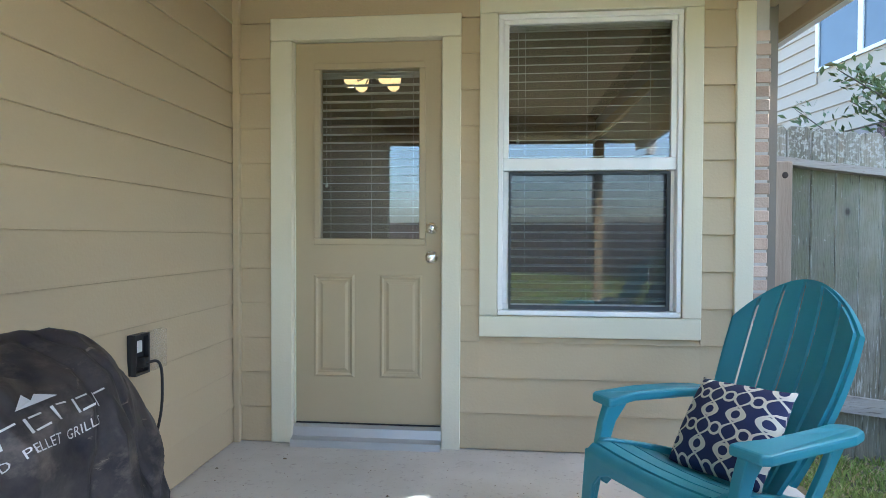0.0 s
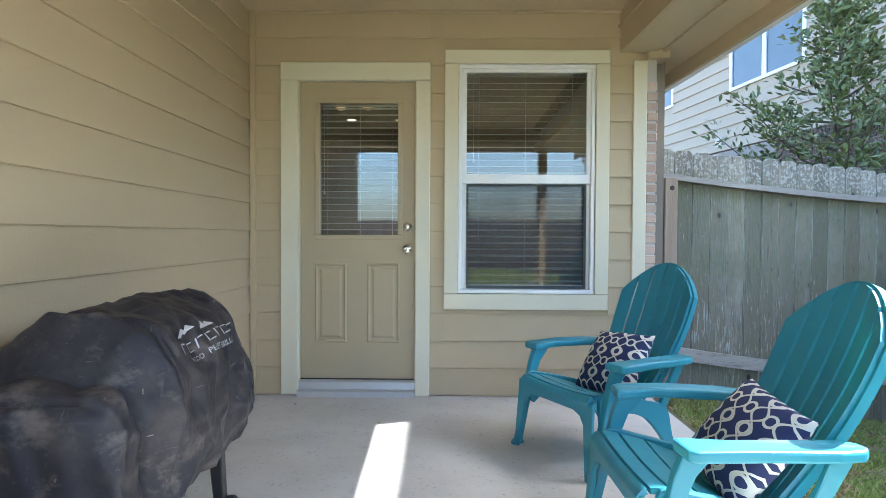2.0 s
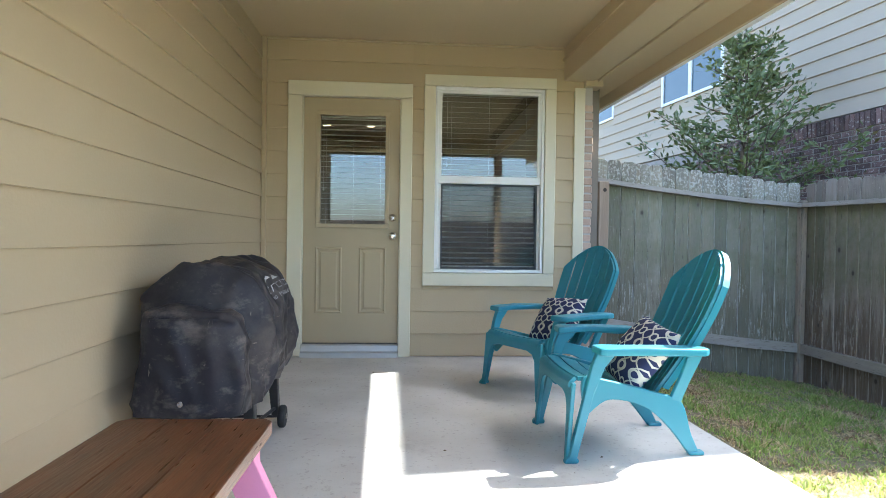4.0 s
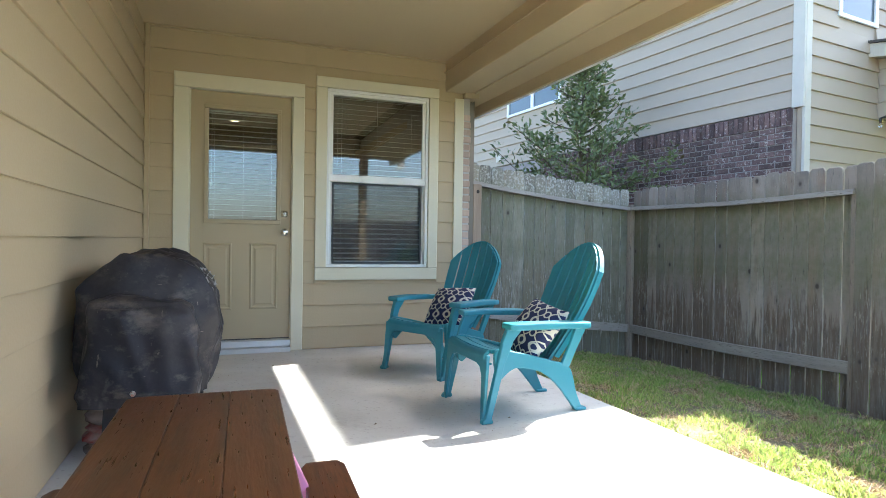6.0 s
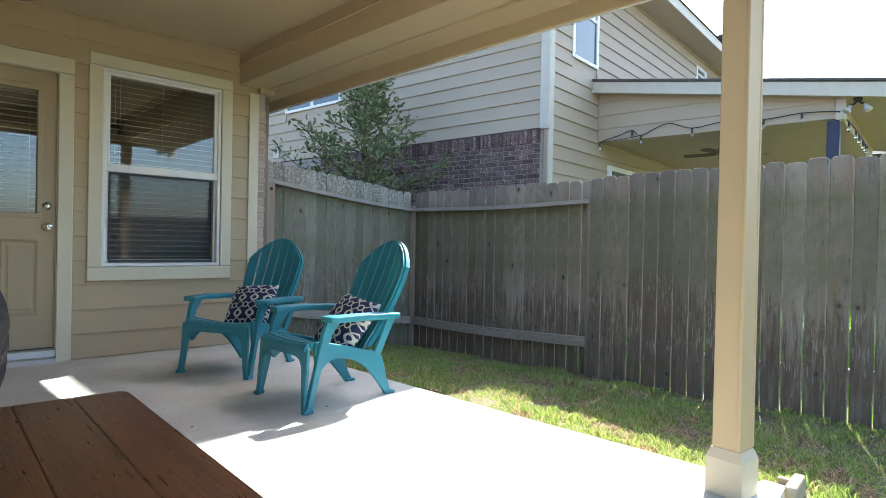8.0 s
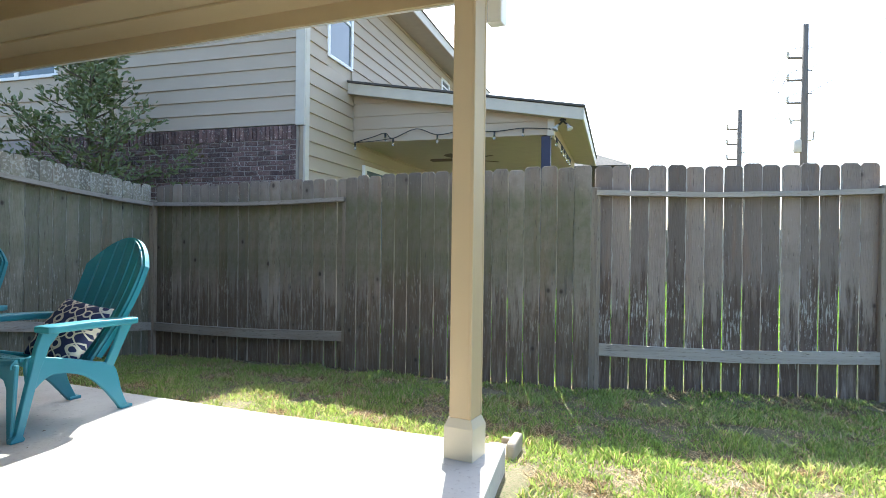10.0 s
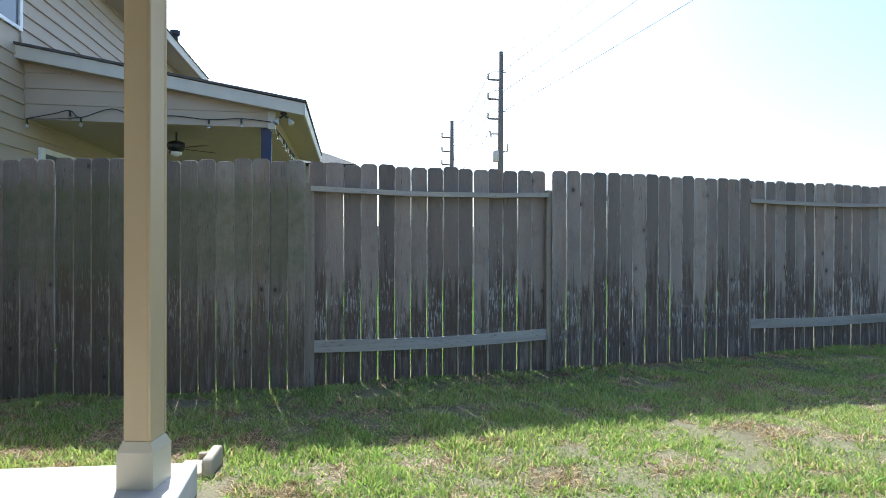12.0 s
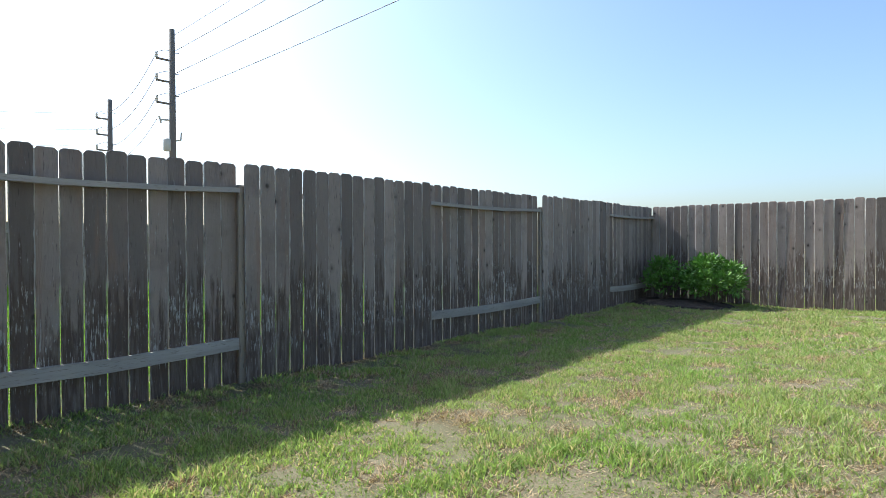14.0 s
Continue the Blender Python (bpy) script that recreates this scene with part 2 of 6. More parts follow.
def fence_material(name, upper, lower, pale, moss, moss_amount, tops, tint=0.30):
    """Weathered boards: greyed heads, darker, browner flaking feet below a ragged line, moss, knots and fine checks."""
    m = material(name, [v * 0.80 for v in upper], 0.88, scale=1.7, amount=0.75, second=[v * 1.16 for v in upper], stretch=(5.5, 5.5, 0.5), bump=0.8, bump_scale=26, random_tint=tint)
    n, l = m.node_tree.nodes, m.node_tree.links
    b = n["Principled BSDF"]
    base = b.inputs["Base Color"].links[0].from_socket
    co = [x for x in n if x.bl_idname == "ShaderNodeTexCoord"][0]
    shift = [x for x in n if x.bl_idname == "ShaderNodeVectorMath" and x.operation == 'MULTIPLY_ADD'][0]
    grain = shift.outputs["Vector"]
    oi = [x for x in n if x.bl_idname == "ShaderNodeObjectInfo"][0]
    sep = n.new("ShaderNodeSeparateXYZ")
    l.new(co.outputs["Object"], sep.inputs["Vector"])
    # the plain coordinates, moved from board to board
    place = n.new("ShaderNodeVectorMath")
    place.operation = 'ADD'
    far = n.new("ShaderNodeVectorMath")
    far.operation = 'SCALE'
    far.inputs[0].default_value = (19.0, 7.0, 29.0)
    l.new(oi.outputs["Random"], far.inputs["Scale"])
    l.new(co.outputs["Object"], place.inputs[0])
    l.new(far.outputs["Vector"], place.inputs[1])

    def num(kind, p, q):
        k = n.new("ShaderNodeMath")
        k.operation = kind
        for i, v in enumerate((p, q)):
            if isinstance(v, (int, float)):
                k.inputs[i].default_value = v
            else:
                l.new(v, k.inputs[i])
        return k.outputs["Value"]

    def cloud(scale, vector, detail=8.0, rough=0.65):
        t = n.new("ShaderNodeTexNoise")
        t.inputs["Scale"].default_value, t.inputs["Detail"].default_value, t.inputs["Roughness"].default_value = scale, detail, rough
        l.new(vector, t.inputs["Vector"])
        return t.outputs["Fac"]

    def ramp(value, lo, hi, top=1.0):
        r = n.new("ShaderNodeMapRange")
        r.inputs["From Min"].default_value, r.inputs["From Max"].default_value, r.inputs["To Max"].default_value = lo, hi, top
        l.new(value, r.inputs["Value"])
        return r.outputs["Result"]

    def lay(under, color, mask):
        x = n.new("ShaderNodeMix")
        x.data_type = 'RGBA'
        l.new(mask, x.inputs["Factor"])
        l.new(under, x.inputs["A"])
        x.inputs["B"].default_value = (*color, 1)
        return x.outputs["Result"]

    # broad grey and brown blotches
    c = lay(base, [v * 0.62 for v in upper], ramp(cloud(2.3, place.outputs["Vector"], 6.0), 0.50, 0.72, 0.75))
    c = lay(c, (upper[0] * 1.02, upper[1] * 0.80, upper[2] * 0.66), ramp(cloud(1.3, grain, 6.0), 0.54, 0.70, 0.7))
    # ragged line below which the boards turn darker and browner
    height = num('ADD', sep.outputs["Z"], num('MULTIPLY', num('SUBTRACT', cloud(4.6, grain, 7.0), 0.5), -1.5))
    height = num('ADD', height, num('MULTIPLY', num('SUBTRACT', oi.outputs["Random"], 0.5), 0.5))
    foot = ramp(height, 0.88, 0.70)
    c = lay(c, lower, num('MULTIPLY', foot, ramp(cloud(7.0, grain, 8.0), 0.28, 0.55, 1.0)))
    # pale flakes: many on the feet, few above
    flake = num('ADD', cloud(17.0, grain, 9.0, 0.7), num('MULTIPLY', foot, num('MULTIPLY', ramp(sep.outputs["Z"], 0.04, 0.42), ramp(cloud(3.1, place.outputs["Vector"], 4.0), 0.36, 0.62, 0.135))))
    c = lay(c, pale, ramp(flake, 0.635, 0.685, 0.85))
    # edges worn pale
    brink = ramp(num('ABSOLUTE', sep.outputs["X"], 0.0), 0.056, 0.066, 0.30)
    c = lay(c, pale, ramp(num('ADD', cloud(12.0, grain, 7.0), brink), 0.70, 0.80, 0.8))
    if tops:
        crown = num('MULTIPLY', ramp(sep.outputs["Z"], 1.50, 1.66), tops)
        c = lay(c, [v * 1.08 for v in pale], ramp(num('ADD', cloud(46.0, place.outputs["Vector"], 8.0), crown), 0.64, 0.72, 0.75))
    if moss_amount:
        high = num('MULTIPLY', num('MULTIPLY', ramp(sep.outputs["Z"], 0.45, 1.25), ramp(sep.outputs["Z"], 1.72, 1.50)), moss_amount)
        c = lay(c, moss, ramp(num('ADD', cloud(2.2, co.outputs["Object"], 5.0), high), 0.56, 0.86, 0.8))
    # dark damp streaks and fine checks
    c = lay(c, [v * 0.42 for v in upper], ramp(cloud(3.4, grain, 8.0), 0.615, 0.70, 0.65))
    c = lay(c, [v * 0.30 for v in upper], ramp(cloud(15.0, grain, 8.0), 0.615, 0.68, 0.8))
    # knots, with a dark heart and a stained ring
    km = n.new("ShaderNodeMapping")
    km.inputs["Scale"].default_value = (0.20, 0.20, 1.7)
    l.new(grain, km.inputs["Vector"])
    vo = n.new("ShaderNodeTexVoronoi")
    vo.inputs["Scale"].default_value = 4.1
    l.new(km.outputs["Vector"], vo.inputs["Vector"])
    c = lay(c, [v * 0.55 for v in upper], ramp(vo.outputs["Distance"], 0.20, 0.07, 0.5))
    c = lay(c, (0.045, 0.032, 0.024), ramp(vo.outputs["Distance"], 0.095, 0.045, 0.85))
    l.new(c, b.inputs["Base Color"])
    return m


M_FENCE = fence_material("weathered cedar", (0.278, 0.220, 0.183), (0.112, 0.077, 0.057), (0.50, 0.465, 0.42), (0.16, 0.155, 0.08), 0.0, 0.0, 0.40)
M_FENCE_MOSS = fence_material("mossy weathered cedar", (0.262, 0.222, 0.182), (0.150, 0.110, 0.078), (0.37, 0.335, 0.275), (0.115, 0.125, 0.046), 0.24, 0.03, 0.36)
# Rails paler than the boards: light from above is put into their colour.
M_FENCE_RAIL = material("silvered rail wood, lit from above", (0.29, 0.25, 0.215), 0.88, scale=2.6, amount=0.7, second=(0.46, 0.415, 0.36), stretch=(0.6, 8.0, 8.0), bump=0.45, bump_scale=26, random_tint=0.12, fine=((0.13, 0.105, 0.085), 0.60, 0.72))
M_FENCE_POST = material("grey brown post wood", (0.22, 0.175, 0.135), 0.88, scale=2.2, amount=0.6, second=(0.36, 0.30, 0.235), stretch=(6.0, 6.0, 0.5), bump=0.45, bump_scale=26, random_tint=0.10, fine=((0.10, 0.075, 0.055), 0.60, 0.72))
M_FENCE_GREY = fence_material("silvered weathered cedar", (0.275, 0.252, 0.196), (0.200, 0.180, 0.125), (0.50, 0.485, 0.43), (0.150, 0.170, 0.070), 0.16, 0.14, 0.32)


def grass_material(name, green, straw, share):
    m = material(name, green, 0.75, spec=0.2, scale=1.1, amount=0.7, second=[g * 0.6 + s * 0.4 for g, s in zip(green, straw)], bump=0.0)
    n, l = m.node_tree.nodes, m.node_tree.links
    b = n["Principled BSDF"]
    geo = n.new("ShaderNodeNewGeometry")
    pick = n.new("ShaderNodeMath")
    pick.operation = 'LESS_THAN'
    pick.inputs[1].default_value = share
    l.new(geo.outputs["Random Per Island"], pick.inputs[0])
    mix = n.new("ShaderNodeMix")
    mix.data_type = 'RGBA'
    hsv = n.new("ShaderNodeHueSaturation")
    mr = n.new("ShaderNodeMapRange")
    mr.inputs["To Min"].default_value, mr.inputs["To Max"].default_value = 0.55, 1.60
    l.new(geo.outputs["Random Per Island"], mr.inputs["Value"])
    l.new(mr.outputs["Result"], hsv.inputs["Value"])
    l.new(pick.outputs["Value"], mix.inputs["Factor"])
    ramp = [x for x in n if x.bl_idname == "ShaderNodeValToRGB"][0]
    l.new(ramp.outputs["Color"], hsv.inputs["Color"])
    l.new(hsv.outputs["Color"], mix.inputs["A"])
    mix.inputs["B"].default_value = (*straw, 1)
    l.new(mix.outputs["Result"], b.inputs["Base Color"])
    tr = n.new("ShaderNodeBsdfTranslucent")
    # light that comes through a blade is yellower than what it throws back
    warm = n.new("ShaderNodeMix")
    warm.data_type, warm.blend_type = 'RGBA', 'MULTIPLY'
    warm.inputs["Factor"].default_value = 1.0
    warm.inputs["B"].default_value = (1.30, 1.28, 0.75, 1)
    l.new(mix.outputs["Result"], warm.inputs["A"])
    l.new(warm.outputs["Result"], tr.inputs["Color"])
    ms = n.new("ShaderNodeMixShader")
    ms.inputs["Fac"].default_value = 0.42
    l.new(b.outputs["BSDF"], ms.inputs[1])
    l.new(tr.outputs["BSDF"], ms.inputs[2])
    l.new(ms.outputs["Shader"], n["Material Output"].inputs["Surface"])
    return m


M_GRASS = grass_material("lawn blades", (0.190, 0.305, 0.070), (0.55, 0.46, 0.30), 0.15)
M_LUSH = grass_material("lush lawn blades", (0.115, 0.30, 0.030), (0.30, 0.36, 0.08), 0.10)
M_STRAW = grass_material("dry straw blades", (0.47, 0.37, 0.25), (0.22, 0.15, 0.09), 0.40)


def pillow_material():
    """Navy cloth with pale interlocking rings."""
    m = bpy.data.materials.new("navy trellis cloth")
    m.use_nodes = True
    n, l = m.node_tree.nodes, m.node_tree.links
    b = n["Principled BSDF"]
    co = n.new("ShaderNodeTexCoord")
    sep = n.new("ShaderNodeSeparateXYZ")
    l.new(co.outputs["Object"], sep.inputs["Vector"])

    def op(kind, a, c=None):
        k = n.new("ShaderNodeMath")
        k.operation = kind
        for i, v in enumerate((a, c)):
            if v is None:
                continue
            if isinstance(v, (int, float)):
                k.inputs[i].default_value = v
            else:
                l.new(v, k.inputs[i])
        return k.outputs["Value"]

    cell = 0.098
    u = op('ADD', op('DIVIDE', sep.outputs["Y"], cell), 20.0)
    v = op('ADD', op('DIVIDE', sep.outputs["Z"], cell * 1.3), 20.0)

    def wave(a, b, phase, swing, width):
        s = op('MULTIPLY', op('SINE', op('MULTIPLY', op('ADD', b, phase), 6.2832)), swing)
        return op('LESS_THAN', op('ABSOLUTE', op('SUBTRACT', op('FRACT', op('ADD', a, s)), 0.5)), width)

    def ring(ox, oy, radius, width):
        p = op('SUBTRACT', op('FRACT', op('ADD', u, ox)), 0.5)
        q = op('MULTIPLY', op('SUBTRACT', op('FRACT', op('ADD', v, oy)), 0.5), 1.3)
        d = op('SQRT', op('ADD', op('MULTIPLY', p, p), op('MULTIPLY', q, q)))
        return op('LESS_THAN', op('ABSOLUTE', op('SUBTRACT', d, radius)), width)

    mask = op('MAXIMUM', wave(u, v, 0.0, 0.30, 0.058), wave(u, v, 0.5, 0.30, 0.058))
    mask = op('MAXIMUM', mask, ring(0.0, 0.25, 0.20, 0.045))
    mask = op('MAXIMUM', mask, ring(0.5, 0.75, 0.20, 0.045))
    mix = n.new("ShaderNodeMix")
    mix.data_type = 'RGBA'
    l.new(mask, mix.inputs["Factor"])
    mix.inputs["A"].default_value = (0.018, 0.026, 0.085, 1)
    mix.inputs["B"].default_value = (0.58, 0.55, 0.47, 1)
    l.new(mix.outputs["Result"], b.inputs["Base Color"])
    b.inputs["Roughness"].default_value = 0.9
    wv = n.new("ShaderNodeTexNoise")
    wv.inputs["Scale"].default_value = 400
    bp = n.new("ShaderNodeBump")
    bp.inputs["Strength"].default_value, bp.inputs["Distance"].default_value = 0.2, 0.002
    l.new(co.outputs["Object"], wv.inputs["Vector"])
    l.new(wv.outputs["Fac"], bp.inputs["Height"])
    l.new(bp.outputs["Normal"], b.inputs["Normal"])
    return m


M_PILLOW = pillow_material()


def dusty(m, color, layers):
    """Lays dust, smears and scratches over a material: (scale, stretch, lo, hi, strength)."""
    n, l = m.node_tree.nodes, m.node_tree.links
    b = n["Principled BSDF"]
    co = n.new("ShaderNodeTexCoord")
    c = b.inputs["Base Color"].links[0].from_socket
    for scale, stretch, lo, hi, strength in layers:
        mp = n.new("ShaderNodeMapping")
        mp.inputs["Scale"].default_value = stretch
        mp.inputs["Rotation"].default_value = (0.6 * scale, 0.3 * scale, 0.9 * scale)
        l.new(co.outputs["Object"], mp.inputs["Vector"])
        t = n.new("ShaderNodeTexNoise")
        t.inputs["Scale"].default_value, t.inputs["Detail"].default_value, t.inputs["Roughness"].default_value = scale, 9.0, 0.68
        l.new(mp.outputs["Vector"], t.inputs["Vector"])
        r = n.new("ShaderNodeMapRange")
        r.inputs["From Min"].default_value, r.inputs["From Max"].default_value, r.inputs["To Max"].default_value = lo, hi, strength
        l.new(t.outputs["Fac"], r.inputs["Value"])
        x = n.new("ShaderNodeMix")
        x.data_type = 'RGBA'
        l.new(r.outputs["Result"], x.inputs["Factor"])
        l.new(c, x.inputs["A"])
        x.inputs["B"].default_value = (*color, 1)
        c = x.outputs["Result"]
    l.new(c, b.inputs["Base Color"])


dusty(M_GRILL, (0.24, 0.20, 0.165), [(2.6, (1, 1, 1), 0.46, 0.76, 0.30), (7.0, (1, 1, 1.6), 0.53, 0.72, 0.46), (11.0, (5, 1, 1), 0.655, 0.70, 0.7), (9.0, (1, 1, 6), 0.66, 0.71, 0.75), (30.0, (1, 1, 1), 0.66, 0.72, 0.6)])
dusty(M_CONC, (0.30, 0.265, 0.22), [(2.2, (1, 1, 1), 0.60, 0.74, 0.45), (6.0, (1, 1, 1), 0.64, 0.76, 0.5), (26.0, (1, 1, 1), 0.66, 0.74, 0.5)])
dusty(M_TABLE, (0.035, 0.012, 0.006), [(9.0, (7, 0.5, 7), 0.54, 0.66, 0.7), (2.6, (1, 0.7, 1), 0.56, 0.70, 0.6), (5.0, (3, 0.9, 3), 0.64, 0.70, 0.8)])
M_COLBASE = material("tan wrapped column base paint", (0.58, 0.49, 0.34), 0.55, scale=2.0, bump=0.08, bump_scale=80)


def screen_mesh_material():
    """Fine dark insect mesh: part open, part thread."""
    m = bpy.data.materials.new("insect mesh")
    m.use_nodes = True
    n, l = m.node_tree.nodes, m.node_tree.links
    b = n["Principled BSDF"]
    b.inputs["Base Color"].default_value = (0.05, 0.055, 0.06, 1)
    b.inputs["Roughness"].default_value = 0.6
    t = n.new("ShaderNodeBsdfTransparent")
    x = n.new("ShaderNodeMixShader")
    x.inputs["Fac"].default_value = 0.2
    l.new(t.outputs["BSDF"], x.inputs[1])
    l.new(b.outputs["BSDF"], x.inputs[2])
    l.new(x.outputs["Shader"], n["Material Output"].inputs["Surface"])
    return m


M_MESH = screen_mesh_material()



# ---- mesh helpers ----
def part(name, bm, mat, parent=None, label="", smooth=False):
    """Links a bmesh as one mesh object, under a thing or a part."""
    me = bpy.data.meshes.new(name)
    bmesh.ops.recalc_face_normals(bm, faces=bm.faces[:])
    bm.to_mesh(me)
    bm.free()
    if smooth:
        for p in me.polygons:
            p.use_smooth = True
    me.materials.append(mat)
    ob = new(name, me)
    if parent:
        ob.parent = parent
    if label:
        ob["label"] = label
    return ob


def share(name, ob, parent, m):
    """Another piece on the same mesh."""
    o = new(name, ob.data)
    o.parent = parent
    o.matrix_basis = m
    return o


def empty(name, label, category, group="", m=None, kind=""):
    e = new(name)
    e.empty_display_size = 0.1
    if m is not None:
        e.matrix_basis = m
    return tagged(e, label, category, group, kind)


def add_box(bm, x0, x1, y0, y1, z0, z1, m=None):
    vs = [bm.verts.new(v) for v in ((x0, y0, z0), (x1, y0, z0), (x1, y1, z0), (x0, y1, z0), (x0, y0, z1), (x1, y0, z1), (x1, y1, z1), (x0, y1, z1))]
    for f in ((0, 3, 2, 1), (4, 5, 6, 7), (0, 1, 5, 4), (1, 2, 6, 5), (2, 3, 7, 6), (3, 0, 4, 7)):
        bm.faces.new([vs[i] for i in f])
    if m is not None:
        bmesh.ops.transform(bm, matrix=m, verts=vs)
    return vs


def box(x0, x1, y0, y1, z0, z1, bevel=0.0, seg=1):
    bm = bmesh.new()
    add_box(bm, x0, x1, y0, y1, z0, z1)
    if bevel:
        bmesh.ops.bevel(bm, geom=bm.edges[:], offset=bevel, segments=seg, affect='EDGES', profile=0.5)
    return bm


def prism(points, depth0, depth1, axis="y", bevel=0.0, seg=2):
    """A closed outline in a plane, drawn out along an axis. Outline points are (x, z) for y, (x, y) for z, (y, z) for x."""
    bm = bmesh.new()

    def at(p, d):
        return {"y": (p[0], d, p[1]), "z": (p[0], p[1], d), "x": (d, p[0], p[1])}[axis]

    a = [bm.verts.new(at(p, depth0)) for p in points]
    b = [bm.verts.new(at(p, depth1)) for p in points]
    bm.faces.new(a)
    bm.faces.new(b[::-1])
    for i in range(len(a)):
        j = (i + 1) % len(a)
        bm.faces.new((a[j], a[i], b[i], b[j]))
    bmesh.ops.recalc_face_normals(bm, faces=bm.faces[:])
    if bevel:
        bmesh.ops.bevel(bm, geom=bm.edges[:], offset=bevel, segments=seg, affect='EDGES', profile=0.5)
    return bm


def tube(points, radius, sides=8, radii=None, cap=True, bm=None):
    """A round bar along a line of points."""
    bm = bm or bmesh.new()
    rings = []
    pts = [Vector(p) for p in points]
    for i, p in enumerate(pts):
        d = (pts[min(i + 1, len(pts) - 1)] - pts[max(i - 1, 0)]).normalized()
        u = d.cross(Vector((0, 0, 1)) if abs(d.z) < 0.9 else Vector((1, 0, 0))).normalized()
        v = d.cross(u)
        r = radii[i] if radii else radius
        rings.append([bm.verts.new(p + (u * math.cos(2 * math.pi * k / sides) + v * math.sin(2 * math.pi * k / sides)) * r) for k in range(sides)])
    for a, b in zip(rings, rings[1:]):
        for k in range(sides):
            bm.faces.new((a[k], a[(k + 1) % sides], b[(k + 1) % sides], b[k]))
    if cap:
        bm.faces.new(rings[0][::-1])
        bm.faces.new(rings[-1])
    return bm


def lathe(profile, sides=20, m=None):
    """A turned body: profile points (radius, height) about z."""
    bm = bmesh.new()
    rings = [[bm.verts.new((r * math.cos(2 * math.pi * k / sides), r * math.sin(2 * math.pi * k / sides), z)) for k in range(sides)] for r, z in profile]
    for a, b in zip(rings, rings[1:]):
        for k in range(sides):
            bm.faces.new((a[k], a[(k + 1) % sides], b[(k + 1) % sides], b[k]))
    bm.faces.new(rings[0][::-1])
    bm.faces.new(rings[-1])
    if m is not None:
        bmesh.ops.transform(bm, matrix=m, verts=bm.verts[:])
    return bm


def raw_mesh(name, verts, faces, mat):
    """One mesh from arrays, for things past counting."""
    me = bpy.data.meshes.new(name)
    me.from_pydata(verts, [], faces)
    me.materials.append(mat)
    return new(name, me)

# ---- ground ----
def ground_z(x, y):
    s = min(max((x - 1.0) / 2.4, 0.0), 1.0)
    # nearly flush with the slab along its side, lower at its corner
    near = -0.115 + 0.06 * min(max((y - 0.4) / 1.0, 0.0), 1.0)
    return near * (1 - s) - s * (0.23 + 0.033 * min(max(y, 0.0), 5.5))


def lawn_sheet():
    xs = [-400, -120, -40, -15, -8, -4, -2, 0, 0.6] + [1.0 + 0.3 * i for i in range(24)] + [9, 11, 15, 25, 60, 150, 400]
    ys = [-400, -120, -40, -20] + [-14 + 0.4 * i for i in range(50)] + [7, 9, 12, 20, 60, 150, 400]
    verts, faces = [], []
    for y in ys:
        for x in xs:
            bumpy = 0.012 * noise.noise((x * 0.9, y * 0.9, 0)) if -13 < y < 6 and 1.3 < x < 8 else 0
            verts.append((x, y, ground_z(x, y) + bumpy))
    w = len(xs)
    for j in range(len(ys) - 1):
        for i in range(w - 1):
            a = j * w + i
            faces.append((a, a + 1, a + w + 1, a + w))
    return tagged(raw_mesh("ground", verts, faces, M_SOIL), "lawn ground of soil and thatch under patchy grass", "ground", kind="structure")


lawn_sheet()

# patio slab: its outer edge runs a little askew of the house
SLAB = [(1.085, 4.50), (1.09, 2.6), (1.13, 1.4), (1.205, 0.13), (0.68, 0.04), (-1.7, -0.36), (-1.7, 4.6)]
slab = part("patio_floor", prism(SLAB, -0.30, 0.0, "z", bevel=0.008), M_CONC)
tagged(slab, "pale broom-finished concrete patio slab, faintly stained", "patio", kind="structure")

# ---- house walls ----
WY, WX = 4.42, -1.62          # faces of the sheathing behind the boards
CEIL = 2.56
LAP, FIRST = 0.183, 0.005     # exposure of a board and the lowest lap line


def wall_mesh(name, pieces, label):
    bm = bmesh.new()
    for p in pieces:
        add_box(bm, *p)
    return tagged(part(name, bm, M_SIDING), label, "wall", kind="structure")


DOOR = (-1.40, -0.404, 2.22)              # outer edges of the casing
WIN = (-0.31, 0.78, 0.585, 2.303)
wall_back = wall_mesh("wall_back", [
    (-1.75, -1.285, WY, WY + 0.14, -0.1, 2.75), (-0.50, -0.21, WY, WY + 0.14, -0.1, 2.75), (0.685, 1.02, WY, WY + 0.14, -0.1, 2.75),
    (-1.285, -0.50, WY, WY + 0.14, 2.125, 2.75), (-0.21, 0.685, WY, WY + 0.14, 2.215, 2.75), (-0.21, 0.685, WY, WY + 0.14, -0.1, 0.69)],
    "tan lap-sided back wall of the house under the porch")
wall_left = wall_mesh("wall_left", [(WX - 0.14, WX, 0.15, 4.56, -0.1, 2.75)], "tan lap-sided side wall of the porch")


def plank_mesh(length):
    """A lapped siding board, its foot thicker than its head; it runs along x and faces -y."""
    return prism([(0.0, 0.002), (-0.020, 0.0), (-0.0225, 0.002), (-0.0225, 0.010), (-0.006, LAP + 0.012), (0.0, LAP + 0.012)], 0.0, length, "x")


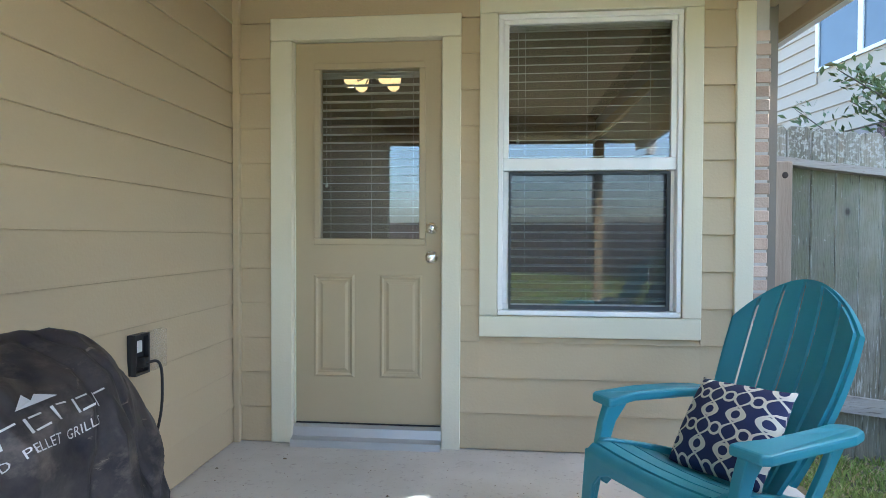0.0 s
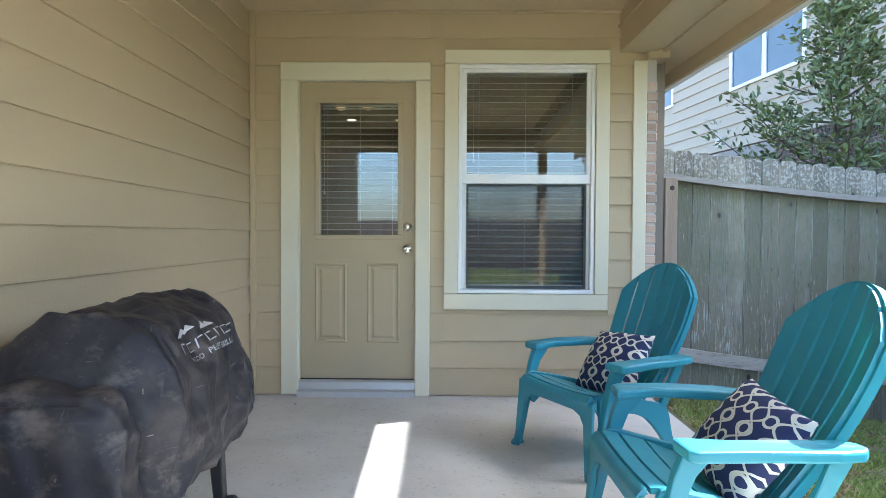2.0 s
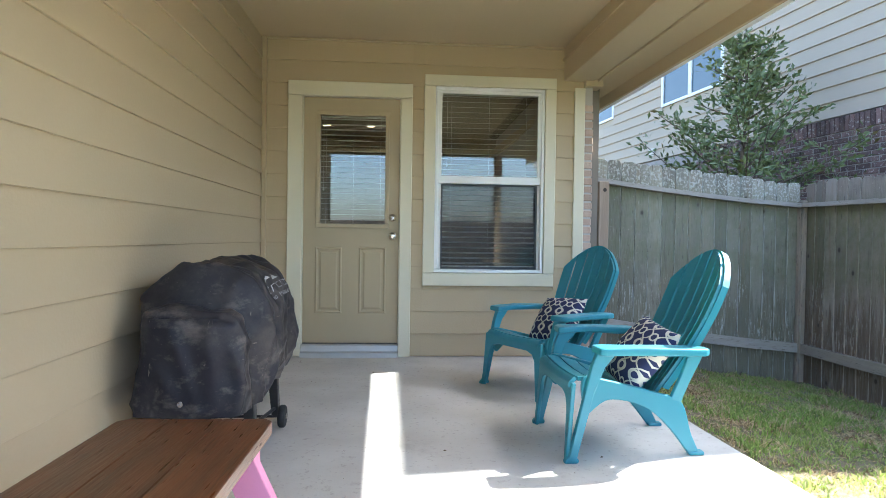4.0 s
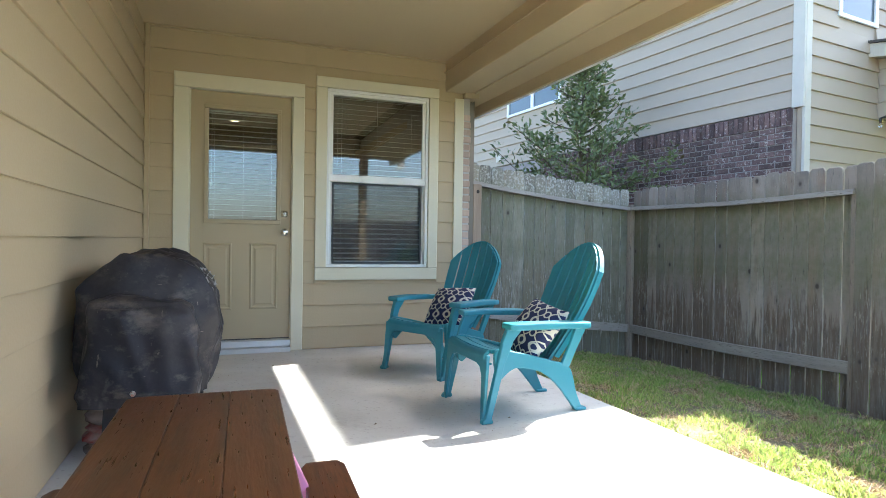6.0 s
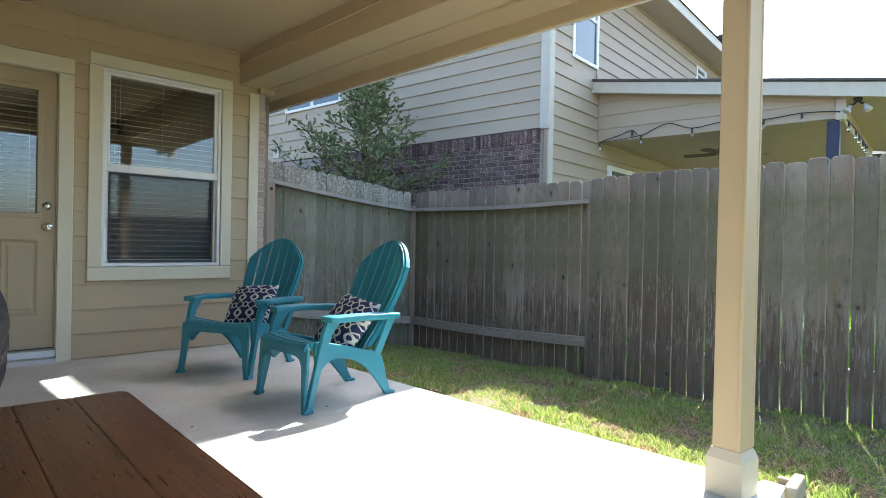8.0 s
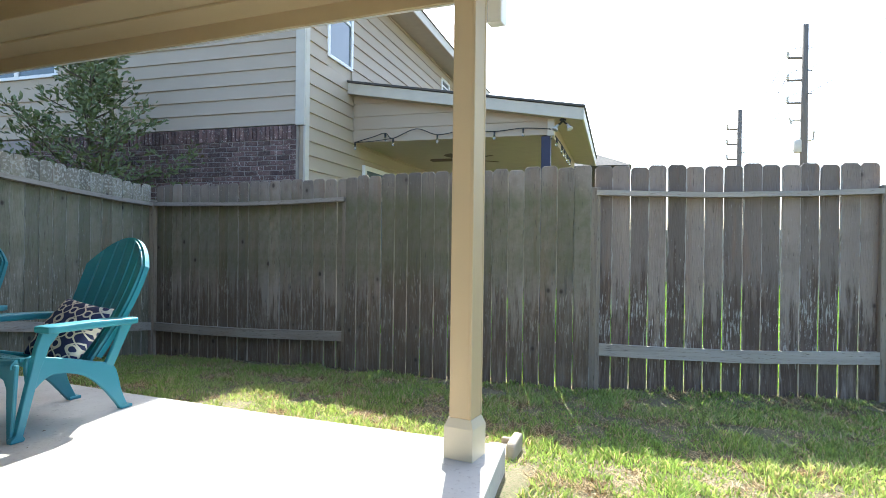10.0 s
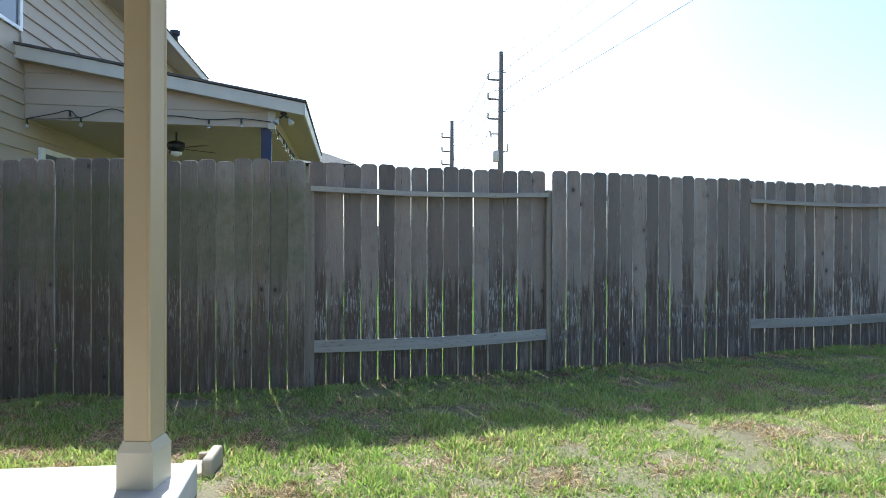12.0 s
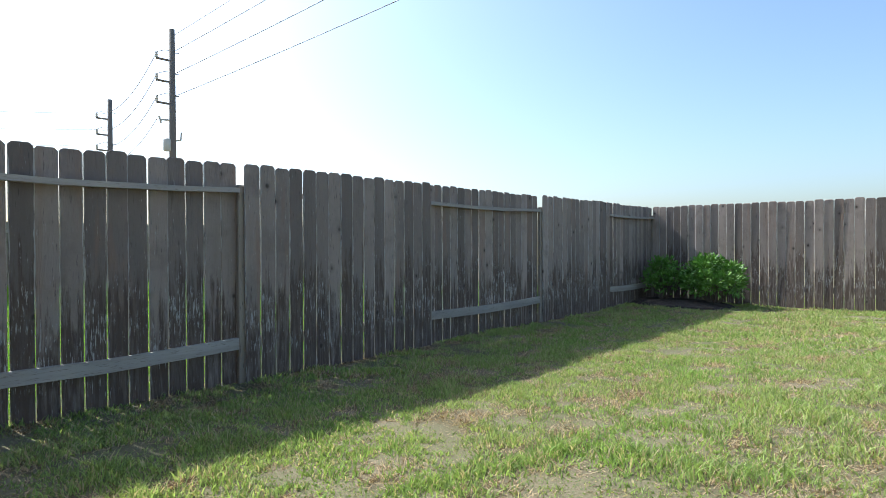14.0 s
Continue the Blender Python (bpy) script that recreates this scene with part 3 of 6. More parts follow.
def board_row(parent, spans, z_top, turn=None):
    """Boards course by course; spans: (start, length, lowest, highest) along the wall."""
    for start, length, low, high in spans:
        first = None
        k = 0
        while True:
            z = FIRST + k * LAP
            k += 1
            if z > high - 0.02:
                break
            if z + LAP < low + 0.01:
                continue
            m = Matrix.Translation((start, WY, z)) if turn is None else turn @ Matrix.Translation((start, 0, z))
            if first is None:
                first = part("plank", plank_mesh(length), M_SIDING, parent)
                first.matrix_basis = m
                ob = first
            else:
                ob = share("plank", first, parent, m)
            over_low, over_high = low - z, z + LAP + 0.012 - high
            if over_low > 0.0:
                ob.matrix_basis = m @ Matrix.Translation((0, 0, over_low)) @ Matrix.Diagonal((1, 1, 1 - over_low / (LAP + 0.012), 1))
            elif over_high > 0.012:
                ob.matrix_basis = m @ Matrix.Diagonal((1, 1, max(0.1, 1 - over_high / (LAP + 0.012)), 1))


board_row(wall_back, [(-1.60, 0.20, 0, CEIL), (-0.404, 0.094, 0, CEIL), (0.78, 0.155, 0, CEIL), (-1.40, 0.996, 2.222, CEIL), (-0.31, 1.09, 2.305, CEIL), (-0.31, 1.09, 0, 0.583)], CEIL)
LEFT_TURN = Matrix.Translation((WX, 0, 0)) @ Matrix.Rotation(radians(90), 4, 'Z')
board_row(wall_left, [(0.25, 4.143, 0, CEIL)], CEIL, LEFT_TURN)


def trim(name, x0, x1, y0, y1, z0, z1, label, mat=None, bevel=0.004):
    return tagged(part(name, box(x0, x1, y0, y1, z0, z1, bevel), mat or M_TRIM), label, "trim", kind="structure")


trim("trim_corner_inside", -1.602, -1.567, WY - 0.045, WY - 0.005, 0.0, CEIL, "tan corner strip where two sided walls meet", M_SIDING)
trim("trim_corner_board", 0.935, 1.024, WY - 0.03, WY + 0.01, 0.0, 2.235, "cream painted corner board beside the brick")
trim("trim_wall_end", WX - 0.16, WX + 0.03, 0.10, 0.245, -0.1, CEIL, "cream corner board at the end of the porch wall")
# door casing
trim("trim_door_head", DOOR[0], DOOR[1], WY - 0.036, WY + 0.004, 2.105, DOOR[2], "cream head casing of the back door")
trim("trim_door_jamb", DOOR[0], -1.285, WY - 0.034, WY + 0.004, 0.005, 2.103, "cream side casing of the back door")
trim("trim_door_jamb", -0.50, DOOR[1], WY - 0.034, WY + 0.004, -0.002, 2.103, "cream side casing of the back door")
# window casing
trim("trim_window_head", WIN[0], WIN[1], WY - 0.036, WY + 0.004, 2.215, WIN[3], "cream head casing of the window")
trim("trim_window_apron", WIN[0], WIN[1] - 0.002, WY - 0.036, WY + 0.004, WIN[2], 0.688, "cream lower casing of the window")
trim("trim_window_side", WIN[0], -0.217, WY - 0.034, WY + 0.004, 0.690, 2.213, "cream side casing of the window")
trim("trim_window_side", 0.690, WIN[1], WY - 0.034, WY + 0.004, 0.690, 2.213, "cream side casing of the window")

# brick side of the house, seen as a narrow return
brick_wall = tagged(part("wall_side", box(1.026, 1.092, WY - 0.005, 9.0, -0.3, 2.75), M_MORTAR), "brick side wall of the house with pale mortar", "wall", kind="structure")
first = part("brick", box(-0.036, 0.036, -0.097, 0.097, -0.028, 0.028, 0.004), M_BRICK, brick_wall)
first.matrix_basis = Matrix.Translation((1.063, WY + 0.085, -0.02))
for k in range(32):
    z = -0.02 + 0.0675 * k
    for j in range(2):
        if k or j:
            share("brick", first, brick_wall, Matrix.Translation((1.063 + 0.003 * math.sin(k * 7.0 + j), WY + 0.085 + 0.203 * j + (0.006 if k % 2 else 0.0), z)))

# ---- porch roof ----
bm = box(-1.75, 1.12, 0.0, WY + 0.02, CEIL, CEIL + 0.04)
tagged(part("ceiling", bm, M_CEIL), "smooth tan painted porch ceiling", "ceiling", kind="structure")
bm = box(-1.70, 0.86, WY - 0.035, WY - 0.0, CEIL - 0.012, CEIL + 0.0, 0.003)
tagged(part("trim_ceiling", bm, M_CEIL), "thin tan bead between wall and ceiling", "trim", kind="structure")
beam = empty("porch_beam", "tan boxed porch beam that rests on the column", "beam", kind="structure")
BEAM_SKEW = Matrix.Translation((0.845, WY, 0)) @ Matrix.Rotation(radians(1.9), 4, 'Z') @ Matrix.Translation((-0.845, -WY, 0))
beam.matrix_basis = BEAM_SKEW
part("core", box(0.845, 1.085, 0.05, WY - 0.002, 2.29, 2.575, 0.006), M_CEIL, beam)
part("ledge", box(0.83, 0.845, 0.05, WY - 0.002, 2.455, 2.47, 0.003), M_CEIL, beam)
part("end_block", box(1.02, 1.165, WY - 0.06, WY + 0.08, 2.245, 2.33, 0.004), M_CEIL, beam)
eave = empty("porch_eave", "tan soffit and fascia along the porch eave", "eave", kind="structure")
eave.matrix_basis = BEAM_SKEW
part("frieze", box(1.087, 1.115, 0.0, 9.0, 2.30, 2.40, 0.003), M_CEIL, eave)
part("soffit", box(1.117, 1.40, -0.3, 9.0, 2.315, 2.33, 0.002), M_CEIL, eave)
part("fascia", box(1.39, 1.415, -0.3, 9.0, 2.215, 2.40, 0.004), M_CEIL, eave)
part("bead", box(1.115, 1.14, 0.0, 9.0, 2.285, 2.315, 0.004), M_CEIL, eave)
front_beam = empty("porch_front_beam", "tan boxed beam across the front of the porch", "beam", kind="structure")
part("core", box(-1.72, 0.975, 0.12, 0.36, 2.32, 2.58, 0.006), M_CEIL, front_beam)
part("fascia", box(-1.72, 1.40, -0.18, -0.155, 2.30, 2.47, 0.004), M_CEIL, front_beam)
part("soffit", box(-1.72, 1.38, -0.155, 0.118, 2.335, 2.35, 0.002), M_CEIL, front_beam)
# roof planes above
roof = part("roof", prism([(-6.0, 4.2), (1.56, 2.47), (1.56, 2.53), (-6.0, 4.3)], -0.25, 9.0, "y"), M_SHINGLE)
tagged(roof, "dark asphalt shingle roof over the porch", "roof", kind="structure")

# ---- column ----
def porch_column():
    c = empty("porch_column", "tan painted square porch column on a stepped base", "column", m=pose(1.0, 0.25, 0, 0, 0, -4))
    h = 0.052
    part("shaft", box(-h, h, -h, h, 0.17, 2.30, 0.004), M_COLUMN, c)
    bm = bmesh.new()
    b = 0.068
    rings = [[bm.verts.new((sx * r, sy * r, z)) for sx, sy in ((-1, -1), (1, -1), (1, 1), (-1, 1))] for r, z in ((b, 0.0), (b, 0.135), (h + 0.002, 0.172))]
    for a, d in zip(rings, rings[1:]):
        for k in range(4):
            bm.faces.new((a[k], a[(k + 1) % 4], d[(k + 1) % 4], d[k]))
    bm.faces.new(rings[0][::-1])
    bm.faces.new(rings[2])
    part("base", bm, M_COLBASE, c, "cream wrapped column base")
    for sx in (-1, 1):
        part("corner_bead", box(sx * h - 0.006, sx * h + 0.006, -h - 0.003, -h + 0.01, 0.175, 2.29, 0.002), M_COLUMN, c)


porch_column()

# ---- back door ----
def back_door():
    d = empty("door_1", "closed tan panelled door with a half-height glazed light", "door", kind="structure")
    x0, x1, z0, z1, y = -1.278, -0.507, 0.105, 2.10, WY + 0.012
    gx0, gx1, gz0, gz1 = -1.145, -0.621, 1.079, 1.959
    bm = bmesh.new()
    for b in ((x0, gx0, z0, z1), (gx1, x1, z0, z1), (gx0, gx1, z0, gz0), (gx0, gx1, gz1, z1)):
        add_box(bm, b[0], b[1], y, y + 0.045, b[2], b[3])
    leaf = part("leaf", bm, M_DOOR, d)
    # glazing bead
    bm = bmesh.new()
    w, t = 0.034, 0.014
    for b in ((gx0 - w, gx1 + w, gz1, gz1 + w), (gx0 - w, gx1 + w, gz0 - w, gz0), (gx0 - w, gx0, gz0, gz1), (gx1, gx1 + w, gz0, gz1)):
        add_box(bm, b[0], b[1], y - t, y, b[2], b[3])
    bmesh.ops.bevel(bm, geom=bm.edges[:], offset=0.005, segments=2, affect='EDGES', profile=0.5)
    part("glazing_frame", bm, M_DOOR, d, "moulded tan frame round the glass")
    part("glass", box(gx0, gx1, y + 0.016, y + 0.020, gz0, gz1), M_GLASS, d, "clear glass pane").visible_shadow = False
    for a, b in ((-1.182, -0.963), (-0.829, -0.605)):
        bm = bmesh.new()
        lo, hi = 0.348, 0.890
        loops = []
        for inset, out in ((0.0, 0.0), (0.012, 0.007), (0.024, 0.0005), (0.036, 0.0005), (0.05, 0.006)):
            loops.append([bm.verts.new(v) for v in ((a + inset, y - out, lo + inset), (b - inset, y - out, lo + inset), (b - inset, y - out, hi - inset), (a + inset, y - out, hi - inset))])
        for p, q in zip(loops, loops[1:]):
            for k in range(4):
                bm.faces.new((p[k], p[(k + 1) % 4], q[(k + 1) % 4], q[k]))
        bm.faces.new(loops[-1])
        part("panel", bm, M_DOOR, d)
    turn = Matrix.Rotation(radians(90), 4, 'X')
    bolt = part("deadbolt", lathe([(0.031, 0), (0.031, 0.008), (0.027, 0.014), (0.017, 0.016), (0.017, 0.024), (0.012, 0.026)], 24, Matrix.Translation((-0.556, y, 1.134)) @ turn), M_METAL, d, "round satin nickel deadbolt", True)
    part("keyhole", box(-0.5575, -0.5545, y - 0.0275, y - 0.0255, 1.127, 1.141), M_BLACK, bolt)
    knob = part("doorknob", lathe([(0.033, 0), (0.033, 0.006), (0.024, 0.012), (0.013, 0.016), (0.013, 0.036), (0.024, 0.044), (0.029, 0.056), (0.026, 0.068), (0.014, 0.073)], 24, Matrix.Translation((-0.556, y, 0.984)) @ turn), M_METAL, d, "round satin nickel doorknob", True)
    part("keyhole", box(-0.5575, -0.5545, y - 0.0745, y - 0.0725, 0.977, 0.991), M_BLACK, knob)
    part("jamb", box(x0 - 0.012, x0 - 0.002, WY - 0.004, WY + 0.10, 0.10, 2.12), M_TRIM, d, "cream door jamb")
    part("jamb", box(x1 + 0.002, x1 + 0.010, WY - 0.004, WY + 0.10, 0.10, 2.12), M_TRIM, d, "cream door jamb")
    part("head_stop", box(x0 - 0.01, x1 + 0.01, WY - 0.004, WY + 0.10, 2.104, 2.122), M_TRIM, d, "cream head jamb")
    part("threshold", prism([(WY - 0.075, 0.0), (WY + 0.1, 0.0), (WY + 0.1, 0.10), (WY + 0.0, 0.10), (WY - 0.02, 0.088), (WY - 0.03, 0.045), (WY - 0.072, 0.036)], DOOR[0] + 0.117, DOOR[1] - 0.098, "x"), M_ALU, d, "ribbed aluminium door threshold")
    part("sweep", box(x0, x1, y - 0.006, y + 0.02, 0.101, 0.108), M_BLACK, d, "dark rubber door sweep")


back_door()


# ---- window ----
def back_window():
    w = empty("window_1", "white vinyl single-hung window, shut, with blinds behind", "window", kind="structure")
    y = WY - 0.020
    f = part("window_frame", bmesh.new(), M_WHITE, w)
    bm = bmesh.new()
    x0, x1, z0, z1 = -0.216, 0.688, 0.692, 2.212
    k = 0.026
    for b in ((x0, x1, z1 - k, z1), (x0, x1, z0, z0 + k), (x0, x0 + k, z0 + k, z1 - k), (x1 - k, x1, z0 + k, z1 - k)):
        add_box(bm, b[0], b[1], y, y + 0.09, b[2], b[3])
    bmesh.ops.bevel(bm, geom=bm.edges[:], offset=0.004, segments=1, affect='EDGES', profile=0.5)
    bm.to_mesh(f.data)
    bm.free()
    for name, a, b, sy in (("upper_sash", 1.425, 2.186, y + 0.014), ("lower_sash", 0.718, 1.487, y + 0.046)):
        bm = bmesh.new()
        i0, i1 = x0 + k, x1 - k
        s = 0.028
        hi, lo = (0.024, 0.062) if name == "upper_sash" else (0.062, 0.030)
        for q in ((i0, i1, b - hi, b), (i0, i1, a, a + lo), (i0, i0 + s, a + lo, b - hi), (i1 - s, i1, a + lo, b - hi)):
            add_box(bm, q[0], q[1], sy, sy + 0.030, q[2], q[3])
        bmesh.ops.bevel(bm, geom=bm.edges[:], offset=0.003, segments=1, affect='EDGES', profile=0.5)
        sash = part(name, bm, M_WHITE, w, "white vinyl sash")
        pane = part("pane", box(i0 + s, i1 - s, sy + 0.013, sy + 0.017, a + lo, b - hi), M_GLASS, sash, "clear reflecting glass")
        pane.visible_shadow = False
    # insect screen frame before the lower sash
    bm = bmesh.new()
    for q in ((-0.160, 0.640, 0.722, 0.742), (-0.160, 0.640, 1.407, 1.421), (-0.160, -0.148, 0.742, 1.407), (0.622, 0.640, 0.742, 1.407)):
        add_box(bm, q[0], q[1], y + 0.030, y + 0.040, q[2], q[3])
    part("screen_frame", bm, M_SCREEN, w, "thin grey screen frame")
    part("screen_mesh", box(-0.147, 0.621, y + 0.034, y + 0.035, 0.743, 1.406), M_MESH, w, "fine dark insect mesh")


back_window()


def blind(label, x0, x1, z0, z1, y, pitch, tilt, depth):
    b = empty("window_blind", label, "blind")
    first = None
    n = int((z1 - z0) / pitch)
    for i in range(n):
        m = Matrix.Translation(((x0 + x1) / 2, y, z1 - 0.05 - i * pitch)) @ Matrix.Rotation(radians(tilt), 4, 'X')
        if first is None:
            first = part("slat", box(-(x1 - x0) / 2, (x1 - x0) / 2, -depth / 2, depth / 2, -0.0013, 0.0013), M_SLAT, b)
            first.matrix_basis = m
        else:
            share("slat", first, b, m)
    part("head_rail", box(x0, x1, y - 0.028, y + 0.028, z1 - 0.035, z1 + 0.015, 0.003), M_SLAT, b)
    part("bottom_rail", box(x0, x1, y - depth / 2, y + depth / 2, z1 - 0.05 - n * pitch - 0.008, z1 - 0.05 - n * pitch + 0.008, 0.003), M_SLAT, b)
    for fx in (0.14, 0.5, 0.86):
        x = x0 + (x1 - x0) * fx
        part("ladder_cord", tube([(x, y - depth / 2 - 0.002, z1), (x, y - depth / 2 - 0.002, z1 - 0.05 - n * pitch)], 0.0012, 5), M_SLAT, b)
    x = x0 + 0.075 * (x1 - x0) + 0.02
    part("pull_cord", tube([(x, y - depth / 2 - 0.012, z1), (x, y - depth / 2 - 0.012, z1 - 0.62)], 0.0012, 5), M_SLAT, b)
    part("tassel", lathe([(0.003, 0), (0.008, 0.004), (0.007, 0.022), (0.003, 0.026)], 8, Matrix.Translation((x, y - depth / 2 - 0.012, z1 - 0.64))), M_SLAT, b)


blind("white horizontal blind lowered with open slats behind the window", -0.20, 0.675, 0.72, 2.21, WY + 0.098, 0.0435, 12, 0.05)
blind("white horizontal blind with open slats behind the door glass", -1.19, -0.575, 1.05, 1.99, WY + 0.090, 0.0435, 2, 0.05)

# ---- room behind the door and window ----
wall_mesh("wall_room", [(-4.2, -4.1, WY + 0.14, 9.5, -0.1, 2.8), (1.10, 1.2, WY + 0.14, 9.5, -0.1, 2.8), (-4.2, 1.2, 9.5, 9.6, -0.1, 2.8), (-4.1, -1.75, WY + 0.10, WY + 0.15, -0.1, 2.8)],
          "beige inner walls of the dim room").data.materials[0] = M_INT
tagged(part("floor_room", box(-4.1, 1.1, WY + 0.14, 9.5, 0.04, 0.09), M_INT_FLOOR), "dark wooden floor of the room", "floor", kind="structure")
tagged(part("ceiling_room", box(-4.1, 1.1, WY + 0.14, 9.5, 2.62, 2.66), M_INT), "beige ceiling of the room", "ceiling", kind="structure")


def chandelier():
    c = empty("chandelier", "lit four-shade chandelier with warm glass shades", "lamp", m=pose(-1.25, 6.1, 2.60))
    part("canopy", lathe([(0.06, -0.03), (0.06, 0.0)], 16), M_METAL, c)
    part("stem", tube([(0, 0, -0.02), (0, 0, -0.22)], 0.008), M_METAL, c)
    for i, (dx, dy) in enumerate(((-0.14, -0.10), (0.14, -0.10), (-0.10, 0.12), (0.17, 0.12))):
        arm = part("arm", tube([(0, 0, -0.2), (dx * 0.6, dy * 0.6, -0.26), (dx, dy, -0.2)], 0.006), M_METAL, c)
        part("shade", lathe([(0.02, -0.30), (0.048, -0.275), (0.062, -0.21), (0.066, -0.17)], 16, Matrix.Translation((dx, dy, 0.0))), M_LAMP, arm, "glowing warm glass shade", True)


chandelier()
first = empty("downlight", "small lit recessed ceiling light", "lamp", "ceiling lights in the room", m=pose(-0.85, 6.9, 2.618))
part("ring", lathe([(0.075, -0.006), (0.075, 0.0)], 20), M_WHITE, first)
part("lens", lathe([(0.052, -0.010), (0.052, -0.0065)], 20), M_DOWN, first, "glowing lens")
for x, y in ((-0.95, 8.3), (-1.6, 8.3), (-1.7, 7.2)):
    copy_thing(first, pose(x, y, 2.618))

# ---- fences ----
FENCE_TOP = 1.53
rng = random.Random(7)


def picket_mesh(height, width, seed):
    r = random.Random(seed)
    w, c = width / 2, 0.022
    lean = r.uniform(-0.002, 0.002)
    e = 0.0026  # widths set so gaps show light low down and close above
    hi, lo = height * r.uniform(0.46, 0.58), height * r.uniform(0.30, 0.40)
    pts = [(-w + e, 0.0), (w - e, 0.0), (w - e, lo), (w + lean * 0.5, hi), (w + lean, height - c), (w - c + lean, height), (-w + c + lean, height), (-w + lean, height - c * r.uniform(0.8, 1.3)), (-w + lean * 0.5, hi), (-w + e, lo)]
    return prism(pts, -0.009, 0.009, "y", 0.0045, 1)


PICKETS = {}


def fence(name, label, start, end, panels, top0, top1, mat=None, seed=1):
    """A board fence between two points of the plan. panels: (from, to, proud) along its length; proud boards hide the rails.
    The fence's front is its own -y side."""
    r = random.Random(seed)
    a, b = Vector((*start, 0)), Vector((*end, 0))
    length = (b - a).length
    yaw = math.atan2(b.y - a.y, b.x - a.x)
    base = Matrix.Translation(a) @ Matrix.Rotation(yaw, 4, 'Z')
    f = empty(name, label, "fence", "board fences round the yard", m=base)
    mat = mat or M_FENCE
    meshes = []
    for s in range(6):
        key = (mat.name, s)
        if key not in PICKETS:
            PICKETS[key] = picket_mesh(1.82, 0.136, s)
        meshes.append(key)
    made = {}
    for p0, p1, proud, tight in panels:
        n = max(1, round((p1 - p0) / 0.1415))
        step = (p1 - p0) / n
        for i in range(n):
            u = p0 + (i + 0.5) * step
            w = base @ Vector((u, 0, 0))
            g = ground_z(w.x, w.y) - 0.03
            top = top0 + (top1 - top0) * u / length + r.uniform(-0.012, 0.012)
            off = -0.062 if proud else 0.014
            gap = (tight + r.choice((-0.004, -0.002, 0.0, 0.002, 0.005))) * step / 0.136
            m = pose(u + r.uniform(-0.001, 0.001), off + r.uniform(-0.004, 0.004), g, r.uniform(-0.25, 0.25), r.uniform(-0.07, 0.07), r.uniform(-1.6, 1.6)) @ Matrix.Diagonal((gap, 1, (top - g) / 1.82, 1))
            key = meshes[r.randrange(6)]
            if key in made:
                ob = share("picket", made[key], f, m)
            else:
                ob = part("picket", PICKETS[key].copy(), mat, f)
                ob.matrix_basis = m
                made[key] = ob
        ta = top0 + (top1 - top0) * p0 / length
        for level in (ta - 0.215, None):
            wa, wb = base @ Vector((p0, 0, 0)), base @ Vector((p1, 0, 0))
            za = level if level is not None else ground_z(wa.x, wa.y) + 0.33
            zb = level + (top1 - top0) * (p1 - p0) / length if level is not None else ground_z(wb.x, wb.y) + 0.33
            half, depth = (0.020, 0.048 if proud else 0.066) if level is not None else (0.047, 0.040)
            bm = bmesh.new()
            k = 8
            rings = []
            for i in range(k + 1):
                u = p0 + 0.01 + (p1 - p0 - 0.02) * i / k
                sag = -0.022 * math.sin(math.pi * i / k) * r.uniform(0.8, 1.1)
                tz = za + (zb - za) * i / k + sag
                rings.append([bm.verts.new(v) for v in ((u, -depth, tz - half), (u, -depth, tz + half), (u, 0.002, tz + half), (u, 0.002, tz - half))])
            for p, q in zip(rings, rings[1:]):
                for j in range(4):
                    bm.faces.new((p[j], p[(j + 1) % 4], q[(j + 1) % 4], q[j]))
            bm.faces.new(rings[0][::-1])
            bm.faces.new(rings[-1])
            part("rail", bm, M_FENCE_RAIL, f)
    for p0, p1, proud, tight in panels:
        for u in ((p0,) if p1 < length - 0.05 else (p0, p1)):
            w = base @ Vector((u, 0, 0))
            g = ground_z(w.x, w.y)
            t = top0 + (top1 - top0) * u / length
            part("post", box(u - 0.044, u + 0.044, -0.044, 0.002, g - 0.1, t - 0.17, 0.006), M_FENCE_POST, f)
    return f


CORNER, BEND, FAR = (3.53, 5.21), (3.41, 0.10), (6.68, -10.78)
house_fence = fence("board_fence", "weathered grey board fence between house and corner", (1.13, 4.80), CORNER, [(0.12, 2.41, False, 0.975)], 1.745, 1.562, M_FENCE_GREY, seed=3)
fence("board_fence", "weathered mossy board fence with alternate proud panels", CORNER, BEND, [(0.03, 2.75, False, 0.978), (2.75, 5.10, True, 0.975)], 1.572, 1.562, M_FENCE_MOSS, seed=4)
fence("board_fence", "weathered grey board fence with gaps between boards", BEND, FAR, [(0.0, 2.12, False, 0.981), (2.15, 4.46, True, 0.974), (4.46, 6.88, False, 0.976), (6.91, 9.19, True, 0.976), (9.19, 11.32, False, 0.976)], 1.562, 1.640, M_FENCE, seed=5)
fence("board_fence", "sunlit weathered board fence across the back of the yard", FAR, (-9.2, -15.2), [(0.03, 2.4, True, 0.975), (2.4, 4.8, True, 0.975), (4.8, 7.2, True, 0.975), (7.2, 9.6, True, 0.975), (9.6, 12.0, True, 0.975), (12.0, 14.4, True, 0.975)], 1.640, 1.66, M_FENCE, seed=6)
part("post", box(0.135, 0.235, -0.085, -0.046, -0.4, 1.505, 0.006), M_POST_TAN, house_fence, "tan end post with a knot")
part("knot", lathe([(0.018, 0.0), (0.016, 0.003), (0.006, 0.004)], 12, Matrix.Translation((0.19, -0.085, 1.43)) @ Matrix.Rotation(radians(90), 4, 'X')), M_KNOT, house_fence)
